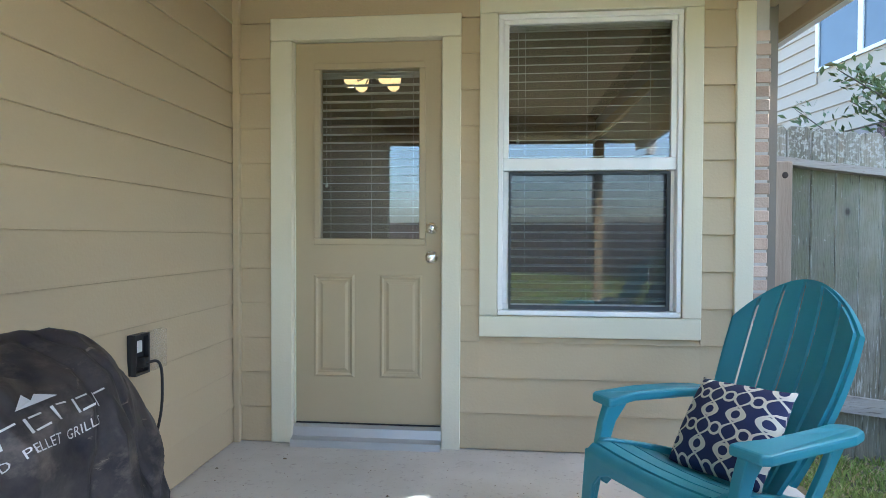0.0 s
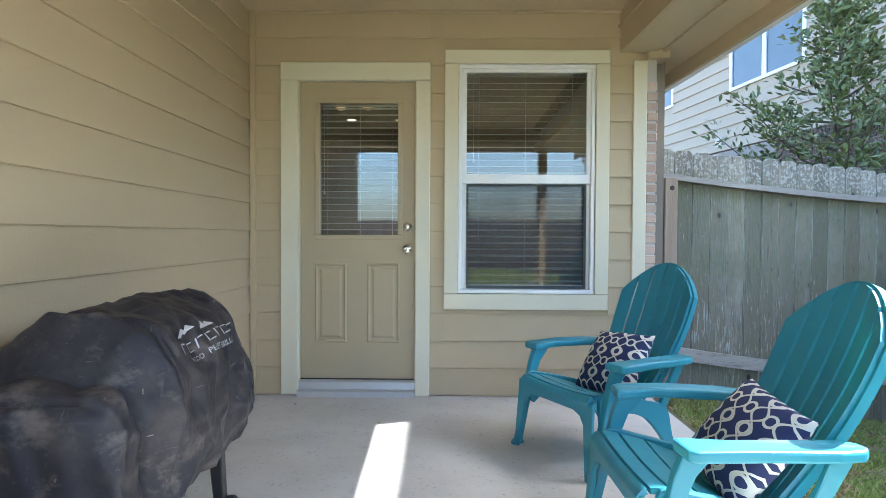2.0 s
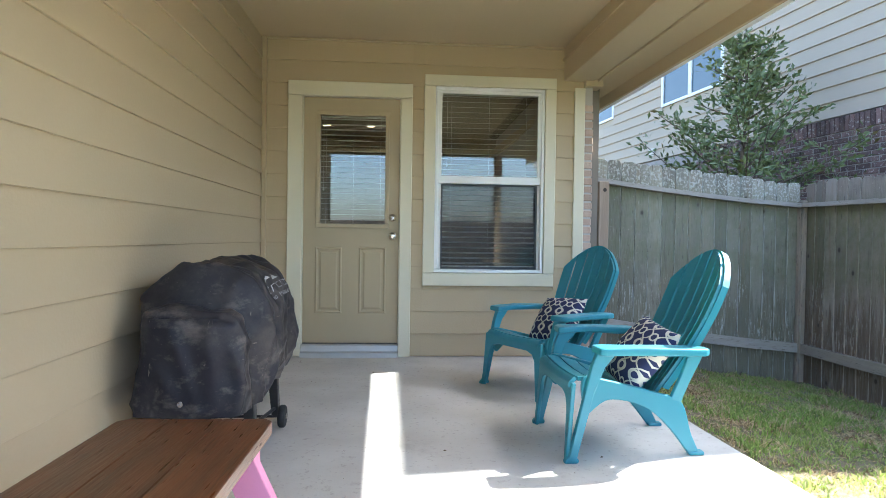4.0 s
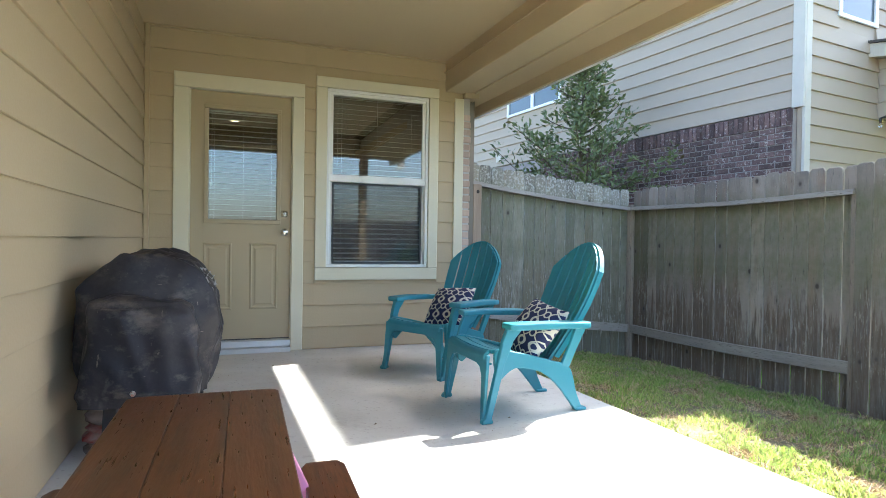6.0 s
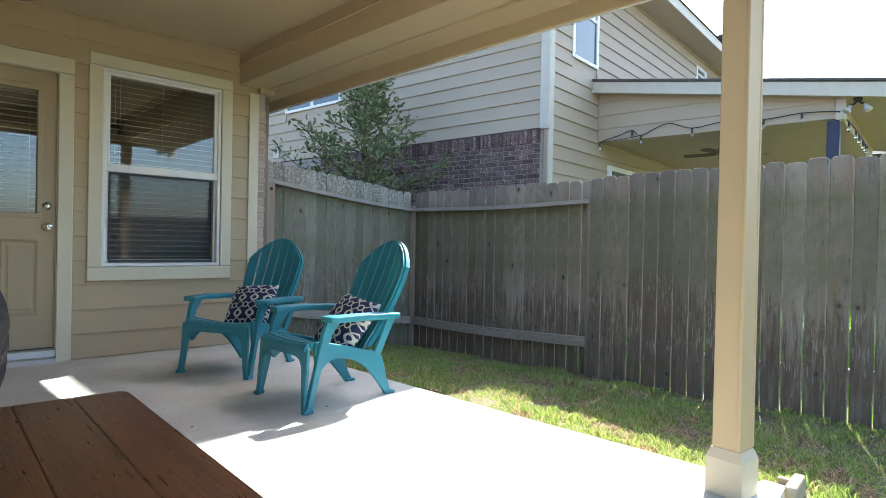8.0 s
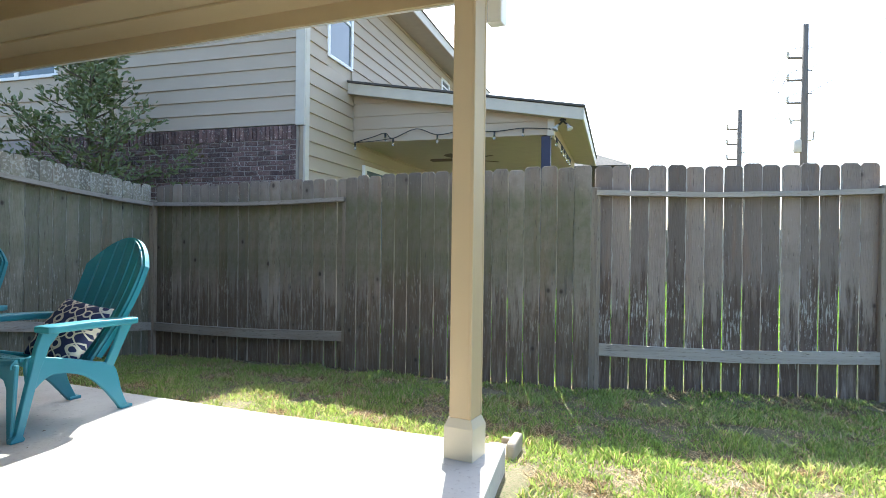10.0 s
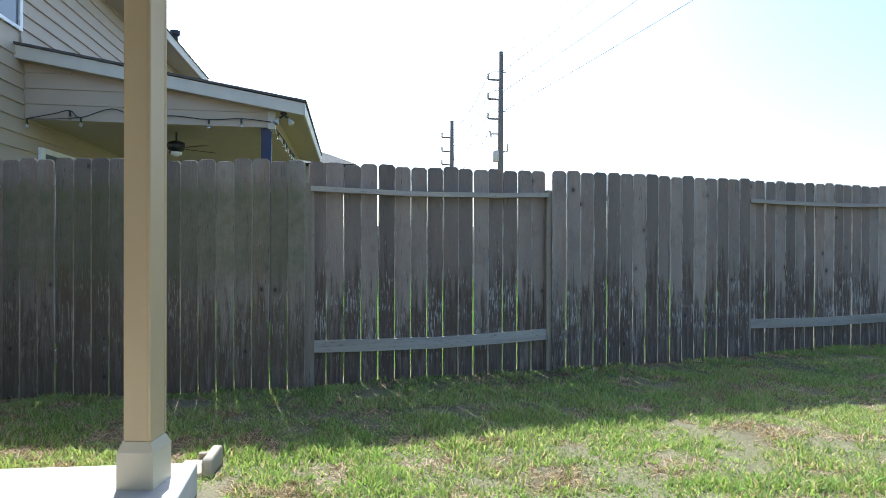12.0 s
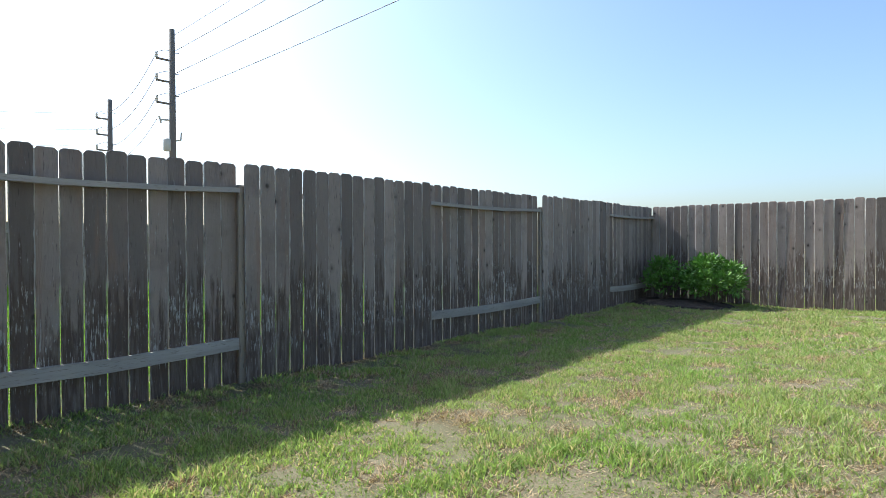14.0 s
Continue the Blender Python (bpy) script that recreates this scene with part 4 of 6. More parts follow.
part("edge_board", box(0.005, 0.10, -0.035, -0.012, -0.3, 1.55, 0.003), M_FENCE_RED, house_fence, "dark reddish edge board against the brick")

def far_fence():
    """The next yard's fence, seen through the gaps."""
    f = empty("board_fence", "distant dark weathered board fence across the next yard", "fence", "board fences round the yard", m=pose(19.6, 5.0, -0.23, 0, 0, -90))
    bm = bmesh.new()
    r = random.Random(12)
    for i in range(126):
        h = 1.80 + r.uniform(-0.02, 0.02)
        x = i * 0.145
        add_box(bm, x, x + 0.138, 0.0, 0.018, 0.0, h)
    tagged(part("picket", bm, M_FENCE_MOSS, f), kind="stuff")
    for z in (0.35, 1.5):
        part("rail", box(0.0, 18.2, -0.04, -0.002, z, z + 0.09), M_FENCE_RAIL, f)


far_fence()

# ---- chairs ----
def curve_points(keys, n):
    """A smooth line through key points."""
    pts = [Vector(k) for k in keys]
    out = []
    for i in range(len(pts) - 1):
        p0, p1, p2, p3 = pts[max(i - 1, 0)], pts[i], pts[i + 1], pts[min(i + 2, len(pts) - 1)]
        for j in range(n):
            t = j / n
            out.append(0.5 * ((2 * p1) + (p2 - p0) * t + (2 * p0 - 5 * p1 + 4 * p2 - p3) * t * t + (3 * p1 - p0 - 3 * p2 + p3) * t ** 3))
    out.append(pts[-1])
    return out


def thick_strip(rows, thick):
    """A bent board: rows of (left, right) points, thickened along its own normal."""
    bm = bmesh.new()
    top, low = [], []
    n = len(rows)
    for i, row in enumerate(rows):
        a, b = rows[max(i - 1, 0)], rows[min(i + 1, n - 1)]
        along = (Vector(b[0]) - Vector(a[0])).normalized()
        across = (Vector(row[-1]) - Vector(row[0])).normalized()
        nrm = along.cross(across).normalized()
        top.append([bm.verts.new(Vector(p)) for p in row])
        low.append([bm.verts.new(Vector(p) - nrm * thick) for p in row])
    w = len(rows[0])
    for i in range(n - 1):
        for j in range(w - 1):
            bm.faces.new((top[i][j], top[i][j + 1], top[i + 1][j + 1], top[i + 1][j]))
            bm.faces.new((low[i][j], low[i + 1][j], low[i + 1][j + 1], low[i][j + 1]))
        bm.faces.new((top[i][0], top[i + 1][0], low[i + 1][0], low[i][0]))
        bm.faces.new((top[i][-1], low[i][-1], low[i + 1][-1], top[i + 1][-1]))
    for j in range(w - 1):
        bm.faces.new((top[0][j], low[0][j], low[0][j + 1], top[0][j + 1]))
        bm.faces.new((top[-1][j], top[-1][j + 1], low[-1][j + 1], low[-1][j]))
    return bm


def adirondack_chair(m, label):
    """Its front looks to its own -x; the front feet stand on x = 0."""
    c = empty("garden_chair", label, "chair", "teal garden chairs on the patio", m=m)
    # seat: five boards along a dipped line
    line = curve_points([(-0.034, 0, 0.325), (-0.028, 0, 0.350), (0.015, 0, 0.369), (0.15, 0, 0.345), (0.34, 0, 0.285), (0.50, 0, 0.252)], 8)
    total = len(line)
    cuts = [0, 15, 20, 25, 30, 35, total - 1]
    for a, b in zip(cuts, cuts[1:]):
        pts = line[a:b + 1]
        s = []
        for i, p in enumerate(pts):
            q = Vector(p)
            if i == 0 and a:
                q = q + (pts[1] - pts[0]).normalized() * 0.006
            if i == len(pts) - 1 and b < total - 1:
                q = q - (pts[-1] - pts[-2]).normalized() * 0.006
            h = 0.262 - 0.055 * max(0.0, q.x) / 0.5
            s.append([(q.x, y, q.z - 0.012 * (1 - (y / h) ** 2)) for y in (-h, -h * 0.5, 0.0, h * 0.5, h)])
        part("seat_slat", thick_strip(s, 0.018), M_TEAL, c)
    # backrest: six fanned boards with an arched head
    foot, head = Vector((0.455, 0, 0.235)), Vector((0.815, 0, 0.925))
    up = (head - foot)
    def pt(u, t):
        v = (u - 0.5) * 2
        arch = 1.0 - 0.235 * abs(v) ** 2.2
        tt = t * arch
        hw = 0.170 + 0.082 * math.sin(min(1.0, tt / 0.72) * math.pi / 2)
        if tt > 0.78:
            hw -= 0.03 * ((tt - 0.78) / 0.22) ** 2
        p = foot + up * tt
        dish = 0.045 * (v ** 2)
        return Vector((p.x - dish + 0.028 * math.sin(tt * math.pi), v * hw, p.z))

    for i in range(6):
        rows = []
        for k in range(15):
            t = k / 14
            u0, u1 = i / 6, (i + 1) / 6
            g = 0.016
            rows.append([pt(u0 + g, t), pt((u0 + u1) / 2, t), pt(u1 - g, t)])
        part("back_slat", thick_strip(rows, -0.016), M_TEAL, c)
    # turned-back rim all round the boards
    rim = [pt(0.011, k / 16) for k in range(2, 17)] + [pt(0.011 + 0.978 * k / 24, 1.0) for k in range(1, 24)] + [pt(0.989, k / 16) for k in range(16, 1, -1)]
    away = Vector((0.028, 0, -0.011))
    part("back_rim", thick_strip([[p - away * 0.1, p + away] for p in rim], 0.010), M_TEAL, c)
    # front apron that runs down into both legs
    half = [(0.262, 0.0), (0.292, 0.0), (0.286, 0.345)]
    arch = [(0.150, 0.288), (0.200, 0.272), (0.228, 0.235), (0.240, 0.15)]
    outline = [(-y, z) for y, z in half] + [(y, z) for y, z in half[::-1]] + [(y, z) for y, z in arch[::-1]] + [(-y, z) for y, z in arch]
    bm = prism(outline, -0.010, 0.010, "x", 0.004, 1)
    for v in bm.verts:
        v.co.x += -0.040 + 0.075 * v.co.z
    part("seat_front", bm, M_TEAL, c)
    for s in (-1, 1):
        # front leg, with a toe, leaning outwards to the floor
        bm = prism([(-0.030, 0.0), (0.034, 0.0), (0.036, 0.014), (0.024, 0.024), (0.036, 0.30), (0.060, 0.42), (0.105, 0.485), (0.008, 0.485), (-0.004, 0.42), (-0.014, 0.03), (-0.030, 0.018)], -0.018, 0.018, "y", 0.006, 2)
        for v in bm.verts:
            v.co.x += (0.485 - v.co.z) * -0.02 - 0.02 + (v.co.z / 0.485) * 0.095
            v.co.y += s * (0.295 + 0.012 * v.co.z)
        part("front_leg", bm, M_TEAL, c)
        # side rail that sweeps back into the rear leg
        low = curve_points([(0.06, 0.21, 0), (0.16, 0.268, 0), (0.33, 0.232, 0), (0.455, 0.14, 0), (0.575, 0.0, 0)], 6)
        high = curve_points([(0.628, 0.0, 0), (0.578, 0.10, 0), (0.525, 0.245, 0), (0.40, 0.292, 0), (0.15, 0.355, 0), (0.03, 0.365, 0), (0.035, 0.23, 0)], 6)
        bm = prism([(p.x, p.y) for p in low + high], -0.014, 0.014, "y", 0.004, 1)
        for v in bm.verts:
            v.co.y += s * (0.276 - 0.088 * v.co.x)
        part("side_rail", bm, M_TEAL, c)
        part("rear_foot", box(0.572, 0.645, s * 0.222 - 0.022, s * 0.222 + 0.022, 0.0, 0.018, 0.006, 2), M_TEAL, c)
        # arm: broad board, narrow to the rear, with a turned-down edge
        plan = [(0.07, s * 0.262), (0.075, s * 0.37), (0.10, s * 0.386), (0.30, s * 0.388), (0.50, s * 0.374), (0.59, s * 0.345), (0.622, s * 0.31), (0.612, s * 0.268), (0.56, s * 0.248), (0.42, s * 0.272), (0.22, s * 0.284), (0.10, s * 0.258)]
        bm = prism(plan, 0.476, 0.509, "z", 0.009, 2)
        for v in bm.verts:
            v.co.z += 0.012 * math.sin(min(1.0, max(0.0, v.co.x / 0.66)) * math.pi) - 0.018 * max(0.0, v.co.x)
        part("armrest", bm, M_TEAL, c)
        # rear arm support
        bm = prism([(0.465, 0.255), (0.522, 0.245), (0.548, 0.33), (0.606, 0.485), (0.535, 0.485), (0.505, 0.37)], -0.013, 0.013, "y", 0.004, 1)
        for v in bm.verts:
            v.co.y += s * (0.222 + 0.22 * max(0.0, v.co.z - 0.2))
        part("arm_support", bm, M_TEAL, c)
    for piece in c.children:
        for v in piece.data.vertices:
            v.co.x *= 0.955
            v.co.y *= 0.93
    return c


chair_label = "teal moulded plastic garden chair with fanned slatted back"
SUNNY_CHAIR, WALL_CHAIR = pose(0.285, 2.40, 0, 0, 0, 1.4), pose(0.245, 3.30, 0, 0, 0, 30)
adirondack_chair(SUNNY_CHAIR, chair_label + ", half sunlit")
adirondack_chair(WALL_CHAIR, chair_label + " by the wall")


def throw_pillow(m, label):
    """A square cushion, 0.4 m, in its own y-z plane, plump along x."""
    bm = bmesh.new()
    n, h = 22, 0.178
    grid = {}
    for side in (-1, 1):
        for i in range(n + 1):
            for j in range(n + 1):
                u, v = -1 + 2 * i / n, -1 + 2 * j / n
                edge = max(abs(u), abs(v)) == 1
                if edge and side == 1:
                    grid[side, i, j] = grid[-1, i, j]
                    continue
                puff = ((1 - u * u) * (1 - v * v)) ** 0.42
                pinch = 1 - 0.055 * (1 - abs(u) ** 3) * abs(v) ** 4
                pinch2 = 1 - 0.055 * (1 - abs(v) ** 3) * abs(u) ** 4
                wr = 0.006 * noise.noise((u * 3, v * 3, side * 2.0)) * (1 - max(abs(u), abs(v)))
                grid[side, i, j] = bm.verts.new((side * (0.070 * puff + wr), u * h * pinch2, v * h * pinch))
    for side in (-1, 1):
        for i in range(n):
            for j in range(n):
                q = [grid[side, i, j], grid[side, i + 1, j], grid[side, i + 1, j + 1], grid[side, i, j + 1]]
                bm.faces.new(q if side == 1 else q[::-1])
    p = part("throw_pillow", bm, M_PILLOW, None, "", True)
    p.matrix_basis = m
    tagged(p, label, "pillow", "patterned pillows on the chairs")
    e = 0.19
    part("care_tag", box(-0.002, 0.002, -0.022, 0.004, -0.012, 0.018), M_WHITE, p, "small white sewn tag").matrix_basis = Matrix.Translation((0.0, 0.172, 0.13))
    return p


throw_pillow(SUNNY_CHAIR @ pose(0.375, -0.05, 0.435, 9, 38, 6), "navy pillow with pale ring trellis, tilted on the sunny chair")
throw_pillow(WALL_CHAIR @ pose(0.375, 0.0, 0.435, -5, 38, 0), "navy pillow with pale ring trellis on the shaded chair")


# ---- low picnic table ----
def picnic_table():
    t = empty("picnic_table", "low red-brown stained picnic table with pink legs", "table", m=pose(-1.035, 0.80, 0, 0, 0, -1.0))
    L, W, H = 0.47, 0.206, 0.47
    x = -W
    for k, w in enumerate((0.137, 0.137, 0.137)):
        c = 0.022
        a, b = x + 0.0004, x + w - 0.0004
        pts = [(a, -L), (b, -L), (b, L - (c if k == 2 else 0)), (b - (c if k == 2 else 0), L), (a + (c if k == 0 else 0), L), (a, L - (c if k == 0 else 0))]
        if k == 1:
            pts = [(a, -L), (b, -L), (b, L), (a, L)]
        elif k == 2:
            pts = [(a, -L), (b, -L), (b, L - c), (b - c, L), (a, L)]
        else:
            pts = [(a, -L), (b, -L), (b, L), (a + c, L), (a, L - c)]
        part("table_board", prism(pts, H - 0.036, H, "z", 0.0025, 1), M_TABLE, t)
        x += w
    for s in (-1, 1):
        a, b = (s * 0.275, s * 0.41) if s > 0 else (s * 0.41, s * 0.275)
        c = 0.018
        part("bench_board", prism([(a, -L), (b, -L), (b, L + 0.01 - c), (b - c, L + 0.03), (a + c, L + 0.03), (a, L + 0.01 - c)], 0.184, 0.22, "z", 0.0025, 1), M_TABLE, t)
    for y in (-0.33, 0.33):
        for s in (-1, 1):
            part("leg", prism([(s * 0.10, H - 0.038), (s * 0.185, H - 0.038), (s * 0.385, 0.0), (s * 0.29, 0.0)], y - 0.018, y + 0.018, "y", 0.002, 1), M_PINK, t, "slanted pink painted leg")
        part("bench_rail", box(-0.40, 0.40, y + 0.020, y + 0.054, 0.10, 0.182, 0.002), M_PINK, t, "pink painted cross rail")
        part("top_rail", box(-0.19, 0.19, y + 0.020, y + 0.054, H - 0.115, H - 0.038, 0.002), M_PINK, t, "pink painted rail under the top")


picnic_table()


# ---- covered grill ----
def cover_section(y):
    """Back x, front x, top z and bottom z of the cover at a place along its length."""
    def ease(a, b, t):
        t = min(max(t, 0.0), 1.0)
        return a + (b - a) * t * t * (3 - 2 * t)
    t = (y - 2.05) / 0.085
    back = ease(-1.470, -1.548, t)
    front = ease(-1.115, -1.020, (y - 2.045) / 0.115)
    top = ease(0.655 + 0.30 * (y - 1.955), 0.848, t)
    top += 0.012 * math.sin((y - 2.2) * 5.0) * (1 if y > 2.2 else 0)
    top -= 0.022 * max(0.0, (1.975 - y) / 0.02) ** 2 + 0.115 * max(0.0, (y - 2.68) / 0.19) ** 2
    bottom = ease(0.268, 0.295, (y - 2.0) / 0.5)
    pinch = 0.055 * max(0.0, (y - 2.58) / 0.29) ** 2
    return back + pinch, front - pinch, top, bottom


def cover_point(y, a, out=0.0):
    """The cover's skin: a runs from 0 at the back hem over the top to 1 at the front hem."""
    back, front, top, bottom = cover_section(y)
    cx, sx = (back + front) / 2, (front - back) / 2
    barrel = min(max((y - 2.05) / 0.10, 0.0), 1.0)
    drop = 0.085 + 0.265 * barrel
    wall = top - drop
    if a < 0.28 or a > 0.72:
        k = (a / 0.28) if a < 0.28 else ((1 - a) / 0.28)
        z = bottom + (wall - bottom) * k
        side = -1 if a < 0.28 else 1
        x = cx + side * (sx - (0.05 * barrel - 0.025 * (1 - barrel)) * (1 - k) + 0.010 * math.sin(k * 3))
    else:
        b = (a - 0.28) / 0.44
        c = -math.cos(math.pi * b)
        e = 0.92 * barrel + 0.36 * (1 - barrel)
        x = cx + math.copysign(abs(c) ** e, c) * sx
        z = wall + drop * math.sin(math.pi * b) ** (0.95 * barrel + 0.42 * (1 - barrel))
    crease = 0.012 * noise.noise((x * 5, y * 5, z * 4)) + 0.006 * noise.noise((x * 11, y * 12, z * 6)) + 0.0022 * noise.noise((x * 30, y * 30, z * 18))
    # slack folds: soft hollows between sharp ridges
    for scale, depth, shift in ((4.2, 0.030, 0.0), (8.5, 0.014, 4.0)):
        cell = noise.voronoi((x * scale + 0.8 * z + shift, y * scale * 0.9 - 0.5 * z, z * scale * 0.8))[0]
        crease += depth * (0.5 - min(1.0, (cell[1] - cell[0]) * 1.9))
    for q, slope, depth, wide in ((2.062, 0.06, 0.026, 0.009), (2.165, -0.04, 0.017, 0.006), (2.56, -0.25, 0.008, 0.012), (2.26, 0.45, 0.009, 0.012), (2.72, 0.2, 0.008, 0.012)):
        crease -= depth * math.exp(-((y - q - slope * (0.6 - z)) / wide) ** 2) * (1 if x > cx else 0.3)
    n = Vector((x - cx, 0.0, max(0.0, z - wall))).normalized()
    return Vector((x, y, z)) + n * (crease + out)


def covered_grill():
    g = empty("covered_grill", "pellet grill under a dusty charcoal vinyl cover", "grill")
    ys = [1.955 + 0.0054 * i for i in range(169)]
    na = 120
    bm = bmesh.new()
    rows = [[bm.verts.new(cover_point(y, i / na)) for i in range(na + 1)] for y in ys]
    for p, q in zip(rows, rows[1:]):
        for i in range(na):
            bm.faces.new((p[i], p[i + 1], q[i + 1], q[i]))
    for row, y, sgn in ((rows[0], ys[0], -1), (rows[-1], ys[-1], 1)):
        steps = 26
        lines = []
        for i in range(na // 2):
            a, b = row[i], row[na - i]
            line = [a]
            for k in range(1, steps):
                f = k / steps
                p = a.co.lerp(b.co, f)
                h = math.sin(math.pi * f) ** 0.5
                top = min(1.0, (na / 2 - i) / 18)
                cell = noise.voronoi((p.x * 6 + 2 * p.z, 2.0 * sgn, p.z * 4.5))[0]
                bulge = sgn * (0.030 * h * top + 0.014 * h * noise.noise((p.x * 8, 3.0 * sgn, p.z * 6)) + 0.018 * h * (0.5 - min(1.0, (cell[1] - cell[0]) * 1.8)))
                line.append(bm.verts.new((p.x, y + bulge, p.z)))
            line.append(b)
            lines.append(line)
        for p, q in zip(lines, lines[1:]):
            for k in range(steps):
                bm.faces.new((p[k], p[k + 1], q[k + 1], q[k]))
        last = lines[-1]
        mid = row[na // 2]
        for k in range(steps):
            bm.faces.new((last[k], last[k + 1], mid))
    cover = part("cover", bm, M_GRILL, g, "dusty wrinkled charcoal vinyl cover", True)

    def decal(name, outline, mat):
        """A flat printed shape laid on the cover's upper front; outline in (along, down) metres from the print's corner."""
        b = bmesh.new()
        vs = [b.verts.new(cover_point(2.235 + u * 1.72, 0.614 + w * 0.347, 0.008)) for u, w in outline]
        b.faces.new(vs)
        part(name, b, mat, cover)

    # mountain mark and brand line as plain shapes
    decal("print_mark", [(0.0, 0.0), (0.035, -0.035), (0.05, -0.03), (0.062, -0.045), (0.085, -0.02), (0.06, -0.022), (0.045, -0.012), (0.03, -0.014), (0.018, 0.0)], M_LOGO)
    decal("print_mark", [(0.10, -0.004), (0.118, -0.038), (0.126, -0.018), (0.136, -0.034), (0.155, -0.002)], M_LOGO)
    for k in range(7):
        u = 0.002 + 0.0335 * k
        decal("print_bar", [(u, 0.020), (u + 0.0035, 0.020), (u + 0.0035, 0.060), (u, 0.060)], M_LOGO)
        decal("print_bar", [(u + 0.006, 0.020), (u + 0.023, 0.020), (u + 0.023, 0.025), (u + 0.006, 0.025)], M_LOGO)
        if k % 2:
            decal("print_bar", [(u + 0.006, 0.055), (u + 0.023, 0.055), (u + 0.023, 0.060), (u + 0.006, 0.060)], M_LOGO)
    txt = bpy.data.curves.new("print_text", 'FONT')
    txt.body, txt.size, txt.resolution_u = "WOOD  PELLET  GRILLS", 0.018, 2
    tob = bpy.data.objects.new("print_text", txt)
    me = bpy.data.meshes.new_from_object(tob)
    bpy.data.objects.remove(tob)
    for v in me.vertices:
        v.co = cover_point(2.26 + v.co.x * 1.62, 0.614 + (0.104 - v.co.y * 1.7) * 0.347, 0.008)
    me.materials.append(M_LOGO)
    o = new("print_text", me)
    o.parent = cover
    part("eyelet", lathe([(0.011, 0), (0.011, 0.004), (0.005, 0.004)], 12, Matrix.Translation((-1.31, 1.914, 0.325)) @ Matrix.Rotation(radians(90), 4, 'X')), M_METAL, cover)
    # frame under the cover
    for x, y, sx in ((-1.40, 2.05, -0.02), (-1.15, 2.28, 0.02)):
        part("leg", prism([(x - 0.028, 0.32), (x + 0.028, 0.32), (x + 0.016 + sx, 0.0), (x - 0.022 + sx, 0.0)], y - 0.022, y + 0.022, "y", 0.004, 1), M_BLACK, g, "black steel leg")
    for x, y, sx in ((-1.125, 2.64, 0.02), (-1.48, 2.64, -0.02)):
        part("leg", prism([(x - 0.026, 0.32), (x + 0.026, 0.32), (x + 0.018 + sx, 0.06), (x - 0.018 + sx, 0.06)], y - 0.02, y + 0.02, "y", 0.004, 1), M_BLACK, g, "black steel leg")
        w = part("wheel", lathe([(0.03, -0.016), (0.050, -0.016), (0.056, -0.009), (0.056, 0.009), (0.050, 0.016), (0.03, 0.016)], 28, Matrix.Translation((x + sx * 2.6, y, 0.056)) @ Matrix.Rotation(radians(90), 4, 'Y')), M_RUBBER, g, "black rubber wheel", True)
        part("hub", lathe([(0.014, -0.020), (0.014, 0.020)], 14, Matrix.Translation((x + sx * 2.6, y, 0.056)) @ Matrix.Rotation(radians(90), 4, 'Y')), M_METAL, w)
    part("axle", tube([(-1.53, 2.64, 0.056), (-1.08, 2.64, 0.056)], 0.007), M_BLACK, g)
    part("cross_bar", tube([(-1.16, 2.30, 0.10), (-1.11, 2.62, 0.10)], 0.009), M_BLACK, g)
    part("cross_bar", tube([(-1.41, 2.05, 0.16), (-1.46, 2.62, 0.12)], 0.009), M_BLACK, g)
    part("barrel", lathe([(0.02, -0.30), (0.19, -0.29), (0.19, 0.29), (0.02, 0.30)], 20, Matrix.Translation((-1.30, 2.55, 0.50)) @ Matrix.Rotation(radians(90), 4, 'X')), M_BLACK, g)
    return g


GRILL = covered_grill()


def pellet_bag():
    b = empty("pellet_bag", "crumpled clear plastic bag with red print, half full", "bag")

    def lump(x, y, z0, z1, r, seed, mat, name, label):
        bm = bmesh.new()
        rings = []
        for k in range(11):
            t = k / 10
            rr = r * (0.88 + 0.12 * math.sin(t * 9)) * (1.0 if t < 0.7 else 1 - 0.55 * (t - 0.7) / 0.3)
            ring = []
            for i in range(18):
                a = 2 * math.pi * i / 18
                q = rr * (1 + 0.22 * noise.noise((math.cos(a) * 2 + seed, math.sin(a) * 2, t * 5)))
                ring.append(bm.verts.new((x + q * 0.85 * math.cos(a), y + q * 1.15 * math.sin(a), z0 + (z1 - z0) * t)))
            rings.append(ring)
        for p, q in zip(rings, rings[1:]):
            for i in range(18):
                bm.faces.new((p[i], p[(i + 1) % 18], q[(i + 1) % 18], q[i]))
        bm.faces.new(rings[0][::-1])
        bm.faces.new(rings[-1])
        part(name, bm, mat, b, label, True)

    lump(-1.445, 2.30, 0.0, 0.055, 0.125, 3, M_BAGCLEAR, "clear_film", "clear crumpled film")
    lump(-1.445, 2.30, 0.057, 0.135, 0.128, 4, M_RED, "red_print", "red printed band")
    lump(-1.45, 2.30, 0.137, 0.245, 0.115, 5, M_BAGCLEAR, "clear_film", "clear crumpled film")
    lump(-1.46, 2.30, 0.247, 0.29, 0.098, 8, M_RED, "red_print", "red printed band")
    lump(-1.465, 2.30, 0.292, 0.36, 0.085, 9, M_BAGCLEAR, "clear_film", "crumpled open top")


pellet_bag()


